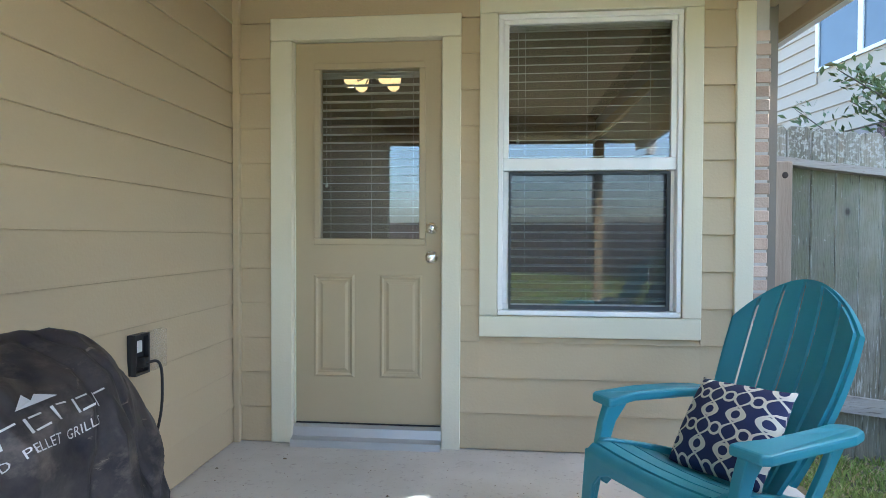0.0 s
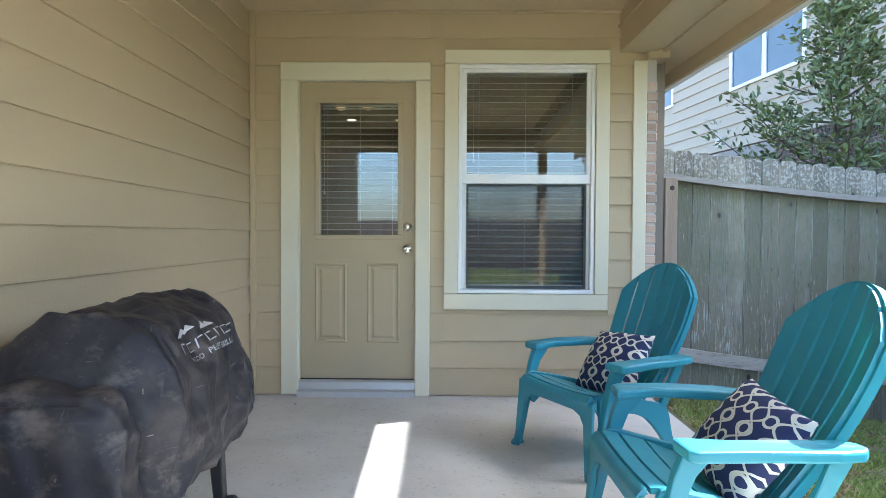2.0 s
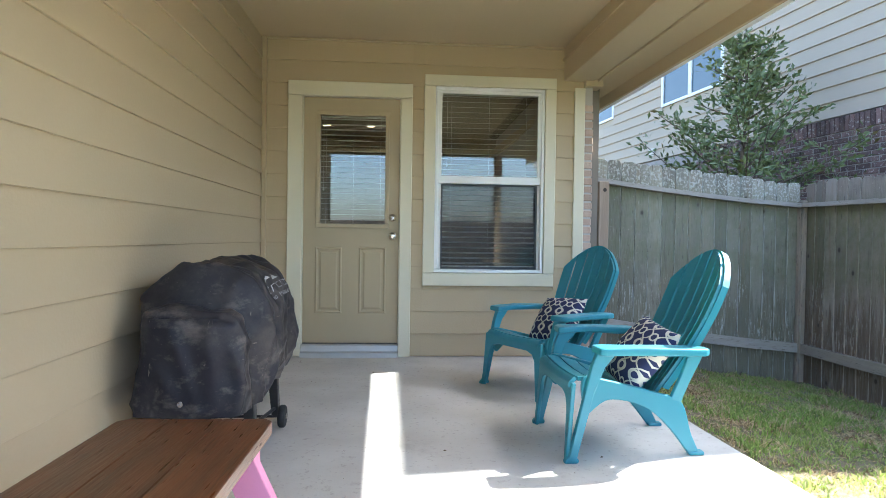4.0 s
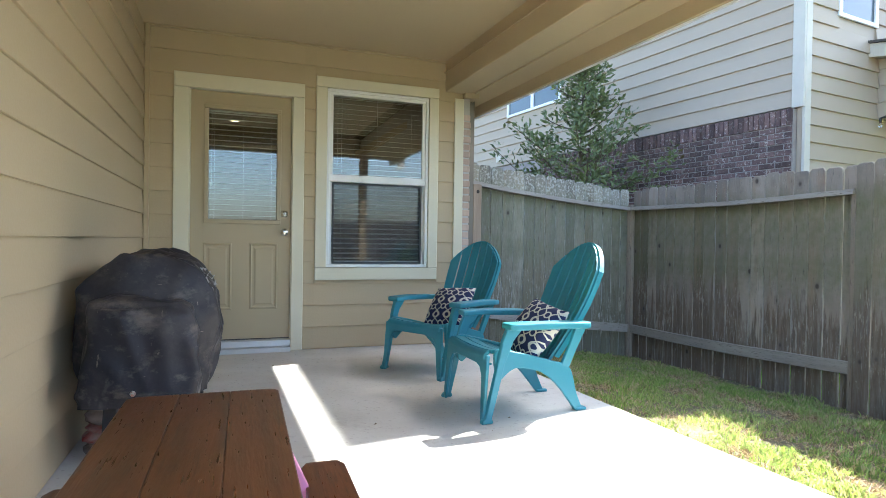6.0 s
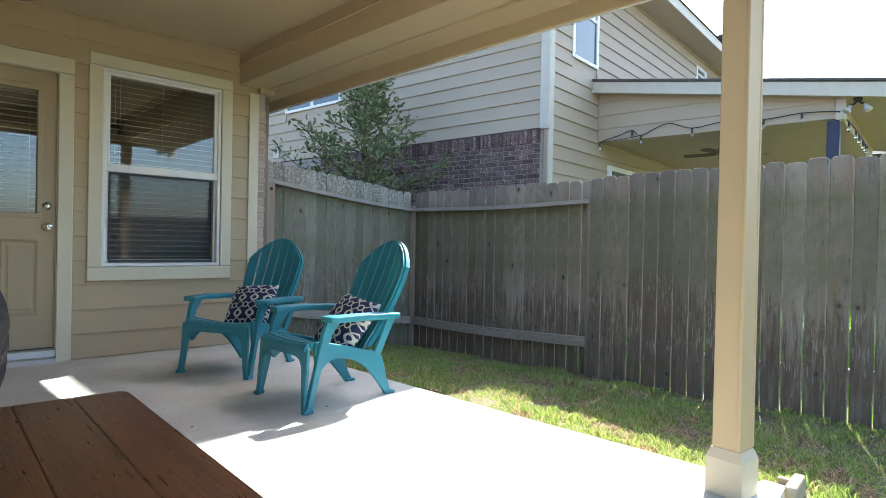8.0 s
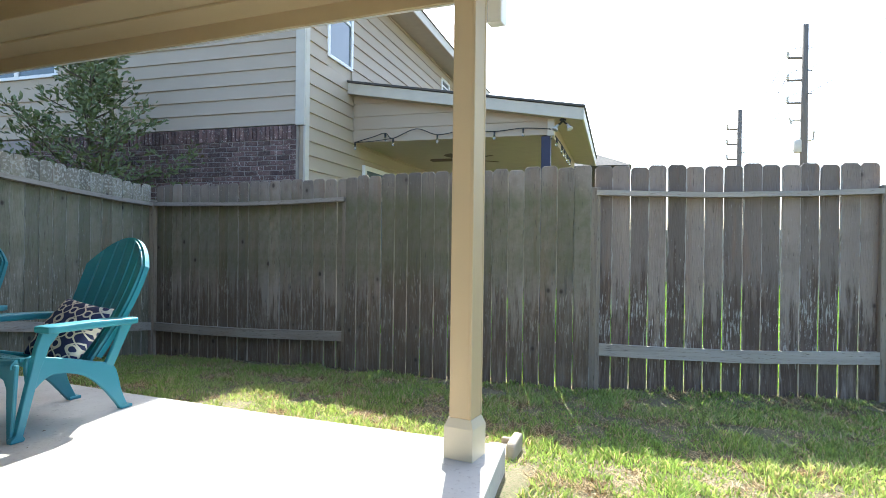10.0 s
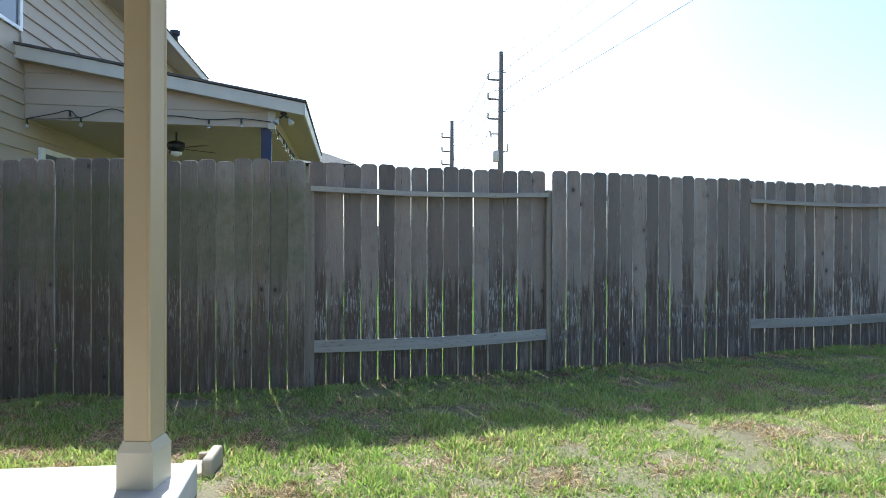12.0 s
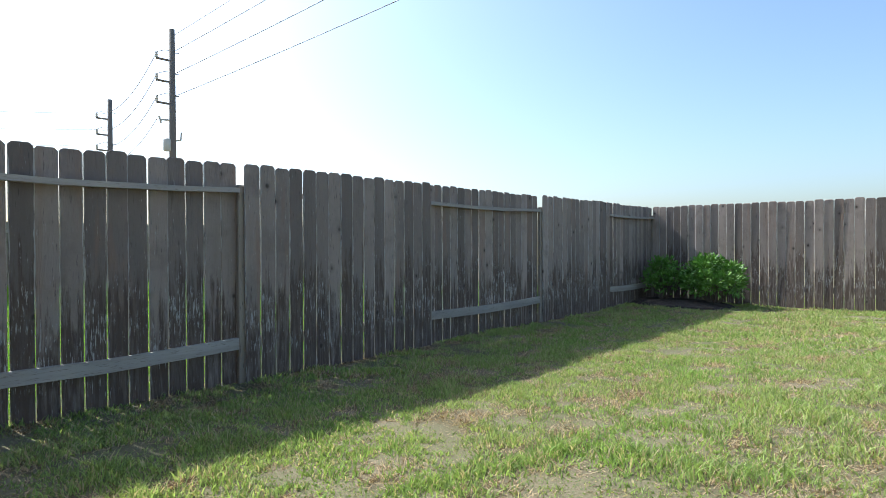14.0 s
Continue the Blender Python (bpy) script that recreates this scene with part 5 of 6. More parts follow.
# ---- outlet and cord on the wall ----
def wall_outlet():
    o = empty("wall_outlet", "black weatherproof wall outlet with its clear cover open", "outlet")
    x = WX + 0.016
    part("back_box", box(x, x + 0.016, 3.500, 3.590, 0.556, 0.712, 0.004, 2), M_BLACK, o)
    bm = bmesh.new()
    for q in ((3.500, 3.590, 0.702, 0.712), (3.500, 3.590, 0.556, 0.566), (3.500, 3.509, 0.566, 0.702), (3.581, 3.590, 0.566, 0.702)):
        add_box(bm, x + 0.016, x + 0.036, q[0], q[1], q[2], q[3])
    part("rim", bm, M_BLACK, o)
    part("socket", box(x + 0.016, x + 0.022, 3.522, 3.566, 0.64, 0.685, 0.004, 1), M_WHITE, o, "white socket face")
    part("plug", box(x + 0.016, x + 0.052, 3.527, 3.563, 0.585, 0.622, 0.006, 2), M_RUBBER, o)
    part("clear_cover", box(x + 0.012, x + 0.045, 3.602, 3.70, 0.556, 0.714, 0.008, 2), M_CLEARCOVER, o, "clear plastic bubble cover")
    for k in range(2):
        part("hinge", tube([(x + 0.018, 3.596, 0.585 + 0.09 * k), (x + 0.018, 3.596, 0.61 + 0.09 * k)], 0.004), M_BLACK, o)


wall_outlet()
part("power_cord", tube(curve_points([(-1.555, 3.545, 0.60), (-1.525, 3.575, 0.60), (-1.515, 3.585, 0.53), (-1.515, 3.56, 0.36), (-1.52, 3.40, 0.12), (-1.49, 3.1, 0.012), (-1.36, 2.75, 0.012), (-1.28, 2.5, 0.014), (-1.25, 2.34, 0.02), (-1.30, 2.20, 0.012), (-1.33, 2.12, 0.06), (-1.34, 2.16, 0.28)], 6), 0.0055, 8), M_RUBBER, GRILL, "black rubber cord plugged into the outlet", True)

# ---- splash block and gutter at the patio's corner ----
def splash_block():
    s = empty("splash_block", "small worn concrete splash block on the grass by the slab corner", "splash block", m=pose(1.40, 0.142, -0.163, 0, 0, 6))
    part("tray", box(0.0, 0.19, 0.048, 0.17, 0.0, 0.04, 0.008, 2), M_BLOCK, s)
    part("side_lip", prism([(0.0, 0.0), (0.225, 0.0), (0.225, 0.088), (0.20, 0.10), (0.02, 0.102), (0.0, 0.086)], 0.0, 0.046, "y", 0.012, 2), M_BLOCK, s)
    part("back_lip", box(0.192, 0.224, 0.048, 0.11, 0.0, 0.066, 0.01, 2), M_BLOCK, s)


splash_block()


def gutter():
    g = empty("gutter", "white painted metal gutter along the porch eave", "gutter")
    prof = [(0.0, 0.0), (0.085, 0.0), (0.115, 0.05), (0.115, 0.12), (0.108, 0.12), (0.108, 0.052), (0.08, 0.007), (0.007, 0.007), (0.007, 0.12), (0.0, 0.12)]
    part("trough", prism(prof, -0.30, 9.0, "y"), M_WHITE, g)
    part("end_cap", prism([(0.0, 0.0), (0.085, 0.0), (0.115, 0.05), (0.115, 0.12), (0.0, 0.12)], -0.306, -0.301, "y"), M_WHITE, g)
    spout = [(-0.055, -0.165), (0.020, -0.165), (0.046, -0.155), (0.060, -0.125), (0.064, -0.06), (0.064, 0.004), (-0.055, 0.004)]
    part("outlet_elbow", prism([(x + 0.035, z) for x, z in spout], 0.265, 0.345, "y", 0.006, 2), M_WHITE, g, "white downspout elbow")
    g.matrix_basis = Matrix.Translation((0.845, WY, 0)) @ Matrix.Rotation(radians(1.9), 4, 'Z') @ Matrix.Translation((0.573, -WY, 2.245))


gutter()


# ---- bits of dirt on the slab ----
def debris():
    r = random.Random(31)
    verts, faces = [], []
    for k in range(90):
        if k < 55:
            x, y = r.uniform(-1.55, 0.9), 4.30 - abs(r.gauss(0, 0.35))
        else:
            x, y = r.uniform(-1.2, 0.9), r.uniform(0.6, 4.2)
        s = r.uniform(0.002, 0.006) if k % 14 else r.uniform(0.007, 0.012)
        a = r.uniform(0, 6.28)
        b = len(verts)
        for i in range(5):
            q = a + i * 1.2566
            d = s * r.uniform(0.5, 1.1)
            verts.append((x + math.cos(q) * d, y + math.sin(q) * d * 0.7, 0.0015))
        verts.append((x, y, 0.0015 + s * 0.5))
        faces += [(b + i, b + (i + 1) % 5, b + 5) for i in range(5)]
    tagged(raw_mesh("dirt_crumbs", verts, faces, M_DIRT), "small dry crumbs of dirt scattered on the slab", "dirt", kind="stuff")


debris()

# ---- neighbouring house ----
NEIGH = pose(5.40, 4.50, 0, 0, 0, 7.0)


def neighbour_house():
    h = empty("neighbour_house", "two-storey greige sided house with dark brick base", "house", m=NEIGH)
    G = -0.3
    eave = 5.39

    def lap_wall(name, length, z0, z1, holes, axis, label="", course=0.206):
        """A sided wall of lapped courses with real openings; it faces -x or -y."""
        w = part(name, box(0.002, 0.055, 0.0, length, z0, z1) if axis == "y" else box(0.0, length, 0.002, 0.055, z0, z1), M_NSIDE, h, label)
        z = z0
        while z < z1 - 0.01:
            zt = min(z + course, z1)
            spans = [(0.0, length)]
            for a, b, lo, hi in holes:
                if zt > lo + 0.02 and z < hi - 0.02:
                    nxt = []
                    for p, q in spans:
                        if b <= p or a >= q:
                            nxt.append((p, q))
                        else:
                            if a > p:
                                nxt.append((p, a))
                            if b < q:
                                nxt.append((b, q))
                    spans = nxt
            for p, q in spans:
                prof = [(0.0, z), (-0.028, z), (-0.030, z + 0.004), (-0.006, zt + 0.002), (0.0, zt + 0.002)]
                bm = bmesh.new()
                va = [bm.verts.new((d, p, zz) if axis == "y" else (p, d, zz)) for d, zz in prof]
                vb = [bm.verts.new((d, q, zz) if axis == "y" else (q, d, zz)) for d, zz in prof]
                bm.faces.new(va)
                bm.faces.new(vb[::-1])
                for k in range(5):
                    bm.faces.new((va[k], va[(k + 1) % 5], vb[(k + 1) % 5], vb[k]))
                part("siding_board", bm, M_NSIDE, w)
            z += course
        return w

    w_win = [(4.55, 6.35, 3.62, 5.05), (8.35, 9.30, 3.80, 4.95)]
    s_win = [(0.68, 1.52, 3.80, 5.05), (6.6, 7.3, 4.55, 5.15)]
    lap_wall("wall", 14.0, 2.62, eave, w_win, "y", "greige lap siding")
    lap_wall("wall", 9.5, G, eave, s_win, "x", "greige lap siding", 0.208)
    part("inner_wall", box(0.06, 9.4, 0.06, 13.9, G, eave - 0.1), M_NSIDE, h)
    # brick base with a soldier course
    base = part("brick_base", box(-0.065, 0.058, 0.06, 14.0, G, 2.585), M_NMORTAR, h, "pale mortar of the brick base")
    brick = part("brick", box(-0.022, 0.022, -0.098, 0.098, -0.030, 0.030, 0.004), M_NBRICK, base)
    brick.matrix_basis = Matrix.Translation((-0.052, 0.17, 2.355))
    half = part("half_brick", box(-0.022, 0.022, -0.046, 0.046, -0.030, 0.030, 0.004), M_NBRICK, base)
    half.matrix_basis = Matrix.Translation((-0.052, 0.118, 2.2835))
    for k in range(3, 14, 2):
        share("half_brick", half, base, pose(-0.052, 0.118, 2.355 - 0.0715 * k))
    for k in range(14):
        for j in range(20):
            if k or j:
                share("brick", brick, base, pose(-0.052 + 0.003 * math.sin(k * 3 + j * 5), 0.17 + 0.212 * j + (0.106 if k % 2 else 0), 2.355 - 0.0715 * k))
    rest = bmesh.new()
    for k in range(14):
        for j in range(20, 64):
            y = 0.17 + 0.212 * j + (0.106 if k % 2 else 0)
            add_box(rest, -0.074, -0.03, y - 0.098, y + 0.098, 2.355 - 0.0715 * k - 0.03, 2.355 - 0.0715 * k + 0.03)
    tagged(part("far_brick", rest, M_NBRICK, base), kind="stuff")
    sold = part("soldier_brick", box(-0.026, 0.026, -0.031, 0.031, -0.098, 0.098, 0.004), M_NBRICK, base)
    sold.matrix_basis = Matrix.Translation((-0.056, 0.098, 2.495))
    for j in range(1, 70):
        share("soldier_brick", sold, base, pose(-0.056 + 0.002 * math.sin(j * 3), 0.098 + 0.0715 * j, 2.495))
    part("corner_board", box(-0.045, -0.012, -0.045, 0.10, 2.60, eave, 0.004), M_NTRIM, h, "pale corner board")
    part("corner_board", box(-0.012, 0.10, -0.048, -0.012, G, eave, 0.004), M_NTRIM, h, "pale corner board")
    # windows
    for axis, (a, b, lo, hi), lights in (("y", w_win[0], 2), ("y", w_win[1], 1), ("x", s_win[0], 1), ("x", s_win[1], 1)):
        def face(p0, p1, d0, d1, z0, z1):
            return box(d0, d1, p0, p1, z0, z1, 0.004) if axis == "y" else box(p0, p1, d0, d1, z0, z1, 0.004)
        w = part("window", face(a, b, -0.008, -0.004, lo, hi), M_NGLASS, h, "dark window glass with pale frame")
        t = 0.055
        part("window_frame", face(a - 0.02, a + t, -0.035, -0.0085, lo, hi), M_WHITE, w)
        part("window_frame", face(b - t, b + 0.02, -0.035, -0.0085, lo, hi), M_WHITE, w)
        part("window_frame", face(a + t, b - t, -0.035, -0.0085, hi - t, hi), M_WHITE, w)
        part("window_sill", face(a + t, b - t, -0.035, -0.0085, lo, lo + t), M_WHITE, w)
        for k in range(lights):
            u0 = a + t + (b - a - 2 * t) * k / lights
            u1 = a + t + (b - a - 2 * t) * (k + 1) / lights
            part("upper_pane", face(u0 + 0.01, u1 - 0.01, -0.0125, -0.0095, (lo + hi) / 2 + 0.147, hi - t - 0.002), M_SKYGLASS, w, "bright upper pane that mirrors the sky")
            part("meeting_rail", face(u0, u1, -0.025, -0.0085, (lo + hi) / 2 + 0.10, (lo + hi) / 2 + 0.145), M_WHITE, w)
            if k:
                part("mullion", face(u0 - 0.05, u0 + 0.05, -0.033, -0.0085, lo + t, hi - t), M_WHITE, w)
    # eaves and hipped roof
    out = ((-0.56, -0.53), (-0.29, 2.1), (-0.29, 14.4))     # unseen west eave, tapered so its shadow edge fits the patio floor
    part("soffit", prism([(9.9, -0.50), (-0.53, -0.50), (-0.26, 2.1), (-0.26, 14.4), (9.9, 14.4)], eave, eave + 0.02, "z"), M_NSOFF, h, "tan soffit")
    part("fascia", box(-0.56, 9.9, -0.53, -0.502, eave - 0.02, eave + 0.17, 0.004), M_NTRIM, h, "pale fascia board")
    for (xa, ya), (xb, yb) in zip(out, out[1:]):
        part("fascia", prism([(xa, ya + 0.03), (xb, yb + 0.028), (xb + 0.028, yb + 0.028), (xa + 0.028, ya + 0.03)], eave - 0.02, eave + 0.17, "z"), M_NTRIM, h, "pale fascia board")
    bm = bmesh.new()
    e = eave + 0.175
    lo = [bm.verts.new(v) for v in ((-0.58, -0.56, e), (9.95, -0.56, e), (9.95, 14.4, e), (-0.31, 14.4, e), (-0.31, 2.1, e))]
    hi = [bm.verts.new(v) for v in ((4.7, 4.7, e + 2.2), (4.75, 9.6, e + 2.2))]
    bm.faces.new((lo[0], lo[1], hi[0]))
    bm.faces.new((lo[1], lo[2], hi[1], hi[0]))
    bm.faces.new((lo[2], lo[3], hi[1]))
    bm.faces.new((lo[3], lo[4], hi[0], hi[1]))
    bm.faces.new((lo[4], lo[0], hi[0]))
    bm.faces.new(lo[::-1])
    r = part("roof", bm, M_SHINGLE, h, "dark shingle hipped roof")
    pipe = part("vent_pipe", tube([(8.3, -0.1, e), (8.3, -0.1, e + 0.62)], 0.075, 12), M_BLACK, r)
    part("vent_cap", tube([(8.3, -0.1, e + 0.62), (8.3, -0.1, e + 0.72)], 0.12, 12), M_BLACK, r)
    # small wall vent on the brick-side wall
    part("wall_vent", box(-0.05, -0.03, 6.55, 6.75, 2.70, 2.86, 0.004), M_NTRIM, h, "small pale wall vent")

    # covered patio at the side
    X0, X1, Y1 = 1.57, 6.2, -3.34
    def rafter(y):
        return 3.58 + 0.165 * y
    p = part("patio_wall", prism([(0.0, 2.62), (Y1, 2.62), (Y1, rafter(Y1) - 0.16), (0.0, rafter(0) - 0.16)], X0 + 0.02, X0 + 0.10, "x"), M_NSIDE, h, "greige sided gable of the covered patio")
    for k in range(4):
        z = 2.62 + 0.215 * k
        y_end = Y1 if rafter(Y1) - 0.16 > z + 0.05 else (z + 0.05 + 0.16 - 3.58) / 0.165
        if y_end < -0.1:
            part("siding_board", prism([(X0 + 0.02, z), (X0 - 0.004, z), (X0 - 0.004, z + 0.012), (X0 + 0.012, min(z + 0.215, 3.40)), (X0 + 0.02, min(z + 0.215, 3.40))], y_end, -0.05, "y"), M_NSIDE, p)
    part("corner_board", box(X0 - 0.012, X0 + 0.10, Y1 - 0.03, Y1 + 0.075, 2.60, rafter(Y1) - 0.17, 0.003), M_NTRIM, h, "pale corner board")
    yo = -3.78
    part("rake_fascia", prism([(0.0, rafter(0)), (yo, rafter(yo)), (yo, rafter(yo) - 0.175), (0.0, rafter(0) - 0.175)], X0 - 0.20, X0 - 0.17, "x"), M_NTRIM, h, "pale sloping fascia board")
    part("rake_soffit", prism([(0.0, rafter(0) - 0.15), (yo, rafter(yo) - 0.15), (yo, rafter(yo) - 0.17), (0.0, rafter(0) - 0.17)], X0 - 0.168, X1 + 0.2, "x"), M_NSOFF, h, "tan soffit under the patio roof")
    part("patio_roof", prism([(0.0, rafter(0) + 0.035), (yo - 0.05, rafter(yo) + 0.035), (yo - 0.05, rafter(yo) + 0.004), (0.0, rafter(0) + 0.004)], X0 - 0.23, X1 + 0.25, "x"), M_SHINGLE, h, "dark shingles of the patio roof")
    part("eave_fascia", box(X0 - 0.2, X1 + 0.2, yo - 0.03, yo - 0.002, rafter(yo) - 0.175, rafter(yo), 0.004), M_NTRIM, h, "pale fascia at the low eave")
    part("front_beam", box(X0 + 0.102, X1, Y1, Y1 + 0.14, 2.60, rafter(Y1) - 0.165), M_NSIDE, h)
    part("patio_ceiling", box(X0 + 0.102, X1, Y1 + 0.142, -0.03, 2.64, 2.66), M_NSOFF, h, "tan patio ceiling")
    part("post", box(X0 + 0.01, X0 + 0.15, Y1 + 0.03, Y1 + 0.17, G, 2.598, 0.005), M_NAVYPOST, h, "navy painted patio post")
    part("post", box(X1 - 0.15, X1 - 0.01, Y1 + 0.03, Y1 + 0.17, G, 2.598, 0.005), M_NAVYPOST, h, "navy painted patio post")
    d = part("patio_door", box(2.05, 3.25, -0.06, -0.03, G, 2.22), M_NGLASS, h, "glazed patio door in a white frame")
    for q in ((1.95, 2.05, G, 2.30), (3.25, 3.35, G, 2.30), (2.05, 3.25, 2.22, 2.30)):
        part("door_frame", box(q[0], q[1], -0.075, -0.02, q[2], q[3], 0.004), M_WHITE, d)
    return X0, Y1, rafter


NX0, NY1, RAFTER = neighbour_house()


def ceiling_fan():
    f = empty("ceiling_fan", "dark bronze ceiling fan at rest under the neighbour's patio", "fan", m=NEIGH @ pose(2.30, -1.80, 2.64))
    part("rod", tube([(0, 0, 0), (0, 0, -0.14)], 0.014), M_BLACK, f)
    part("motor", lathe([(0.03, -0.30), (0.11, -0.28), (0.13, -0.22), (0.12, -0.16), (0.04, -0.13)], 20), M_BLACK, f, "", True)
    part("light", lathe([(0.02, -0.37), (0.075, -0.345), (0.085, -0.305), (0.05, -0.30)], 16), M_WHITE, f, "white frosted light bowl", True)
    for k in range(5):
        m = Matrix.Rotation(radians(72 * k + 20), 4, 'Z')
        bm = prism([(0.14, -0.03), (0.22, -0.065), (0.60, -0.07), (0.64, 0.0), (0.60, 0.07), (0.22, 0.065), (0.14, 0.03)], -0.25, -0.24, "z", 0.002, 1)
        bmesh.ops.rotate(bm, verts=bm.verts[:], cent=(0, 0, -0.245), matrix=Matrix.Rotation(radians(10), 3, 'X'))
        bmesh.ops.transform(bm, matrix=m, verts=bm.verts[:])
        part("blade", bm, M_BARK, f, "brown fan blade")


ceiling_fan()


def flood_light():
    f = empty("flood_light", "twin-head security light under the neighbour's eave", "lamp", m=NEIGH @ pose(NX0 - 0.08, -3.50, RAFTER(-3.50) - 0.172))
    part("base", lathe([(0.05, -0.03), (0.05, 0.0)], 14), M_BLACK, f)
    for s in (-1, 1):
        arm = part("arm", tube([(0, 0, -0.03), (s * 0.01, s * 0.04, -0.07), (-0.03, s * 0.07, -0.09)], 0.014), M_BLACK, f)
        part("head", lathe([(0.018, 0.0), (0.022, 0.035), (0.048, 0.085), (0.048, 0.096), (0.036, 0.10)], 16, Matrix.Translation((-0.03, s * 0.07, -0.09)) @ Matrix.Rotation(radians(200), 4, 'Y') @ Matrix.Rotation(radians(s * -25), 4, 'X')), M_LAMPGREY, arm, "pale grey lamp head", True)


flood_light()


def string_lights():
    s = empty("string_lights", "black string lights with clear bulbs along the patio", "string lights", m=NEIGH)
    x = NX0 - 0.03
    rng2 = random.Random(2)
    knots = [(-0.08, 2.625), (-0.40, 2.70), (-0.62, 2.755), (-0.76, 2.665), (-1.16, 2.80), (-1.52, 2.69), (-1.95, 2.735), (-2.45, 2.70), (-2.9, 2.73), (-3.30, 2.70)]
    line = curve_points([(x, y, z) for y, z in knots], 6)
    part("wire", tube(line, 0.007, 6), M_WIRE, s)
    drop = curve_points([(x, -0.08, 2.62), (x, -0.4, 2.63), (x, -0.76, 2.665)], 6)
    part("wire", tube(drop, 0.006, 6), M_WIRE, s)
    run = curve_points([(x, -3.30, 2.70), (x + 0.5, -3.42, 2.56), (x + 1.4, -3.45, 2.52), (x + 2.6, -3.42, 2.60)], 6)
    part("wire", tube(run, 0.009, 6), M_WIRE, s)
    spots = [line[i] for i in (0, 12, 18, 30, 42, 48)] + [run[i] for i in (1, 4, 7, 9, 12, 14, 16)]
    for p in spots:
        k = part("socket", tube([(p.x, p.y, p.z), (p.x, p.y, p.z - 0.06)], 0.014, 8), M_BLACK, s)
        part("bulb", lathe([(0.010, -0.125), (0.022, -0.110), (0.023, -0.090), (0.013, -0.061)], 10, Matrix.Translation((p.x, p.y, p.z))), M_BULB, k, "clear glass bulb", True)


string_lights()


# ---- a further house ----
def far_house():
    h = empty("far_house", "distant house with a low grey hipped roof", "house", m=pose(17.2, 5.6, 0, 0, 0, 7))
    part("wall", box(-2.0, 7.0, -3.0, 6.0, -0.3, 3.17), M_NSIDE, h)
    bm = bmesh.new()
    lo = [bm.verts.new(v) for v in ((-2.5, -4.3, 3.20), (7.5, -4.3, 3.20), (7.5, 6.5, 3.20), (-2.5, 6.5, 3.20))]
    hi = [bm.verts.new(v) for v in ((2.0, 0.4, 5.4), (3.0, 2.0, 5.4))]
    bm.faces.new((lo[0], lo[1], hi[0]))
    bm.faces.new((lo[1], lo[2], hi[1], hi[0]))
    bm.faces.new((lo[2], lo[3], hi[1]))
    bm.faces.new((lo[3], lo[0], hi[0], hi[1]))
    bm.faces.new(lo[::-1])
    part("roof", bm, M_SHINGLE, h, "grey shingle roof")
    part("fascia", box(-2.45, 7.45, -4.25, -4.2, 3.04, 3.198), M_NTRIM, h)


far_house()


# ---- utility poles and wires ----
POLE_A, POLE_B = Vector((30.2, -5.12, -0.3)), Vector((39.8, -2.97, -0.3))


def utility_pole(at, height, r, arms, label):
    p = empty("utility_pole", label, "utility pole", "utility poles beyond the fence", m=Matrix.Translation(at))
    part("pole", tube([(0, 0, 0), (0, 0, height * 0.5), (0, 0, height)], r, 14, [r * 1.25, r * 1.08, r * 0.85]), M_POLE, p, "", True)
    for z in arms:
        arm = part("arm", tube([(0, 0.05, z), (-0.05, 0.72, z + 0.03)], 0.055, 8), M_POLE, p)
        part("insulator", lathe([(0.045, 0.0), (0.075, 0.05), (0.05, 0.10), (0.075, 0.15), (0.05, 0.20), (0.06, 0.27)], 10, Matrix.Translation((-0.05, 0.70, z + 0.05))), M_NTRIM, arm, "pale ribbed insulator")
        part("bracket", tube([(0, 0, z + 0.5), (-0.02, 0.35, z + 0.48), (-0.05, 0.70, z + 0.33)], 0.014, 6), M_WIRE, p)
        part("bolt", tube([(0, -0.30, z + 0.42), (0, 0.1, z + 0.42)], 0.022, 6), M_WIRE, p)
    return p


pa = utility_pole(POLE_A, 11.75, 0.15, (10.21, 9.16, 8.09), "tall wooden utility pole with three side arms")
part("transformer", lathe([(0.16, 0.0), (0.19, 0.04), (0.19, 0.55), (0.12, 0.62)], 16, Matrix.Translation((0, 0.24, 5.78))), M_NTRIM, pa, "grey transformer can", True)
part("cutout", tube([(0, -0.10, 6.32), (0, -0.36, 6.36), (0, -0.40, 6.75)], 0.045, 8), M_NTRIM, pa)
part("cutout", tube([(0, 0.1, 7.30), (0, 0.50, 7.30), (0, 0.52, 7.12), (0, 0.60, 7.45)], 0.05, 8), M_NTRIM, pa)
utility_pole(POLE_B, 10.05, 0.15, (8.84, 7.87, 6.93), "shorter wooden utility pole with three side arms")


def wire(name, a, b, sag, r=0.022):
    pts = []
    for k in range(25):
        t = k / 24
        p = Vector(a).lerp(Vector(b), t)
        p.z -= sag * 4 * t * (1 - t)
        pts.append(p)
    tagged(part(name, tube(pts, r, 5), M_WIRE), "thin dark overhead power line", "power line", "overhead power lines")


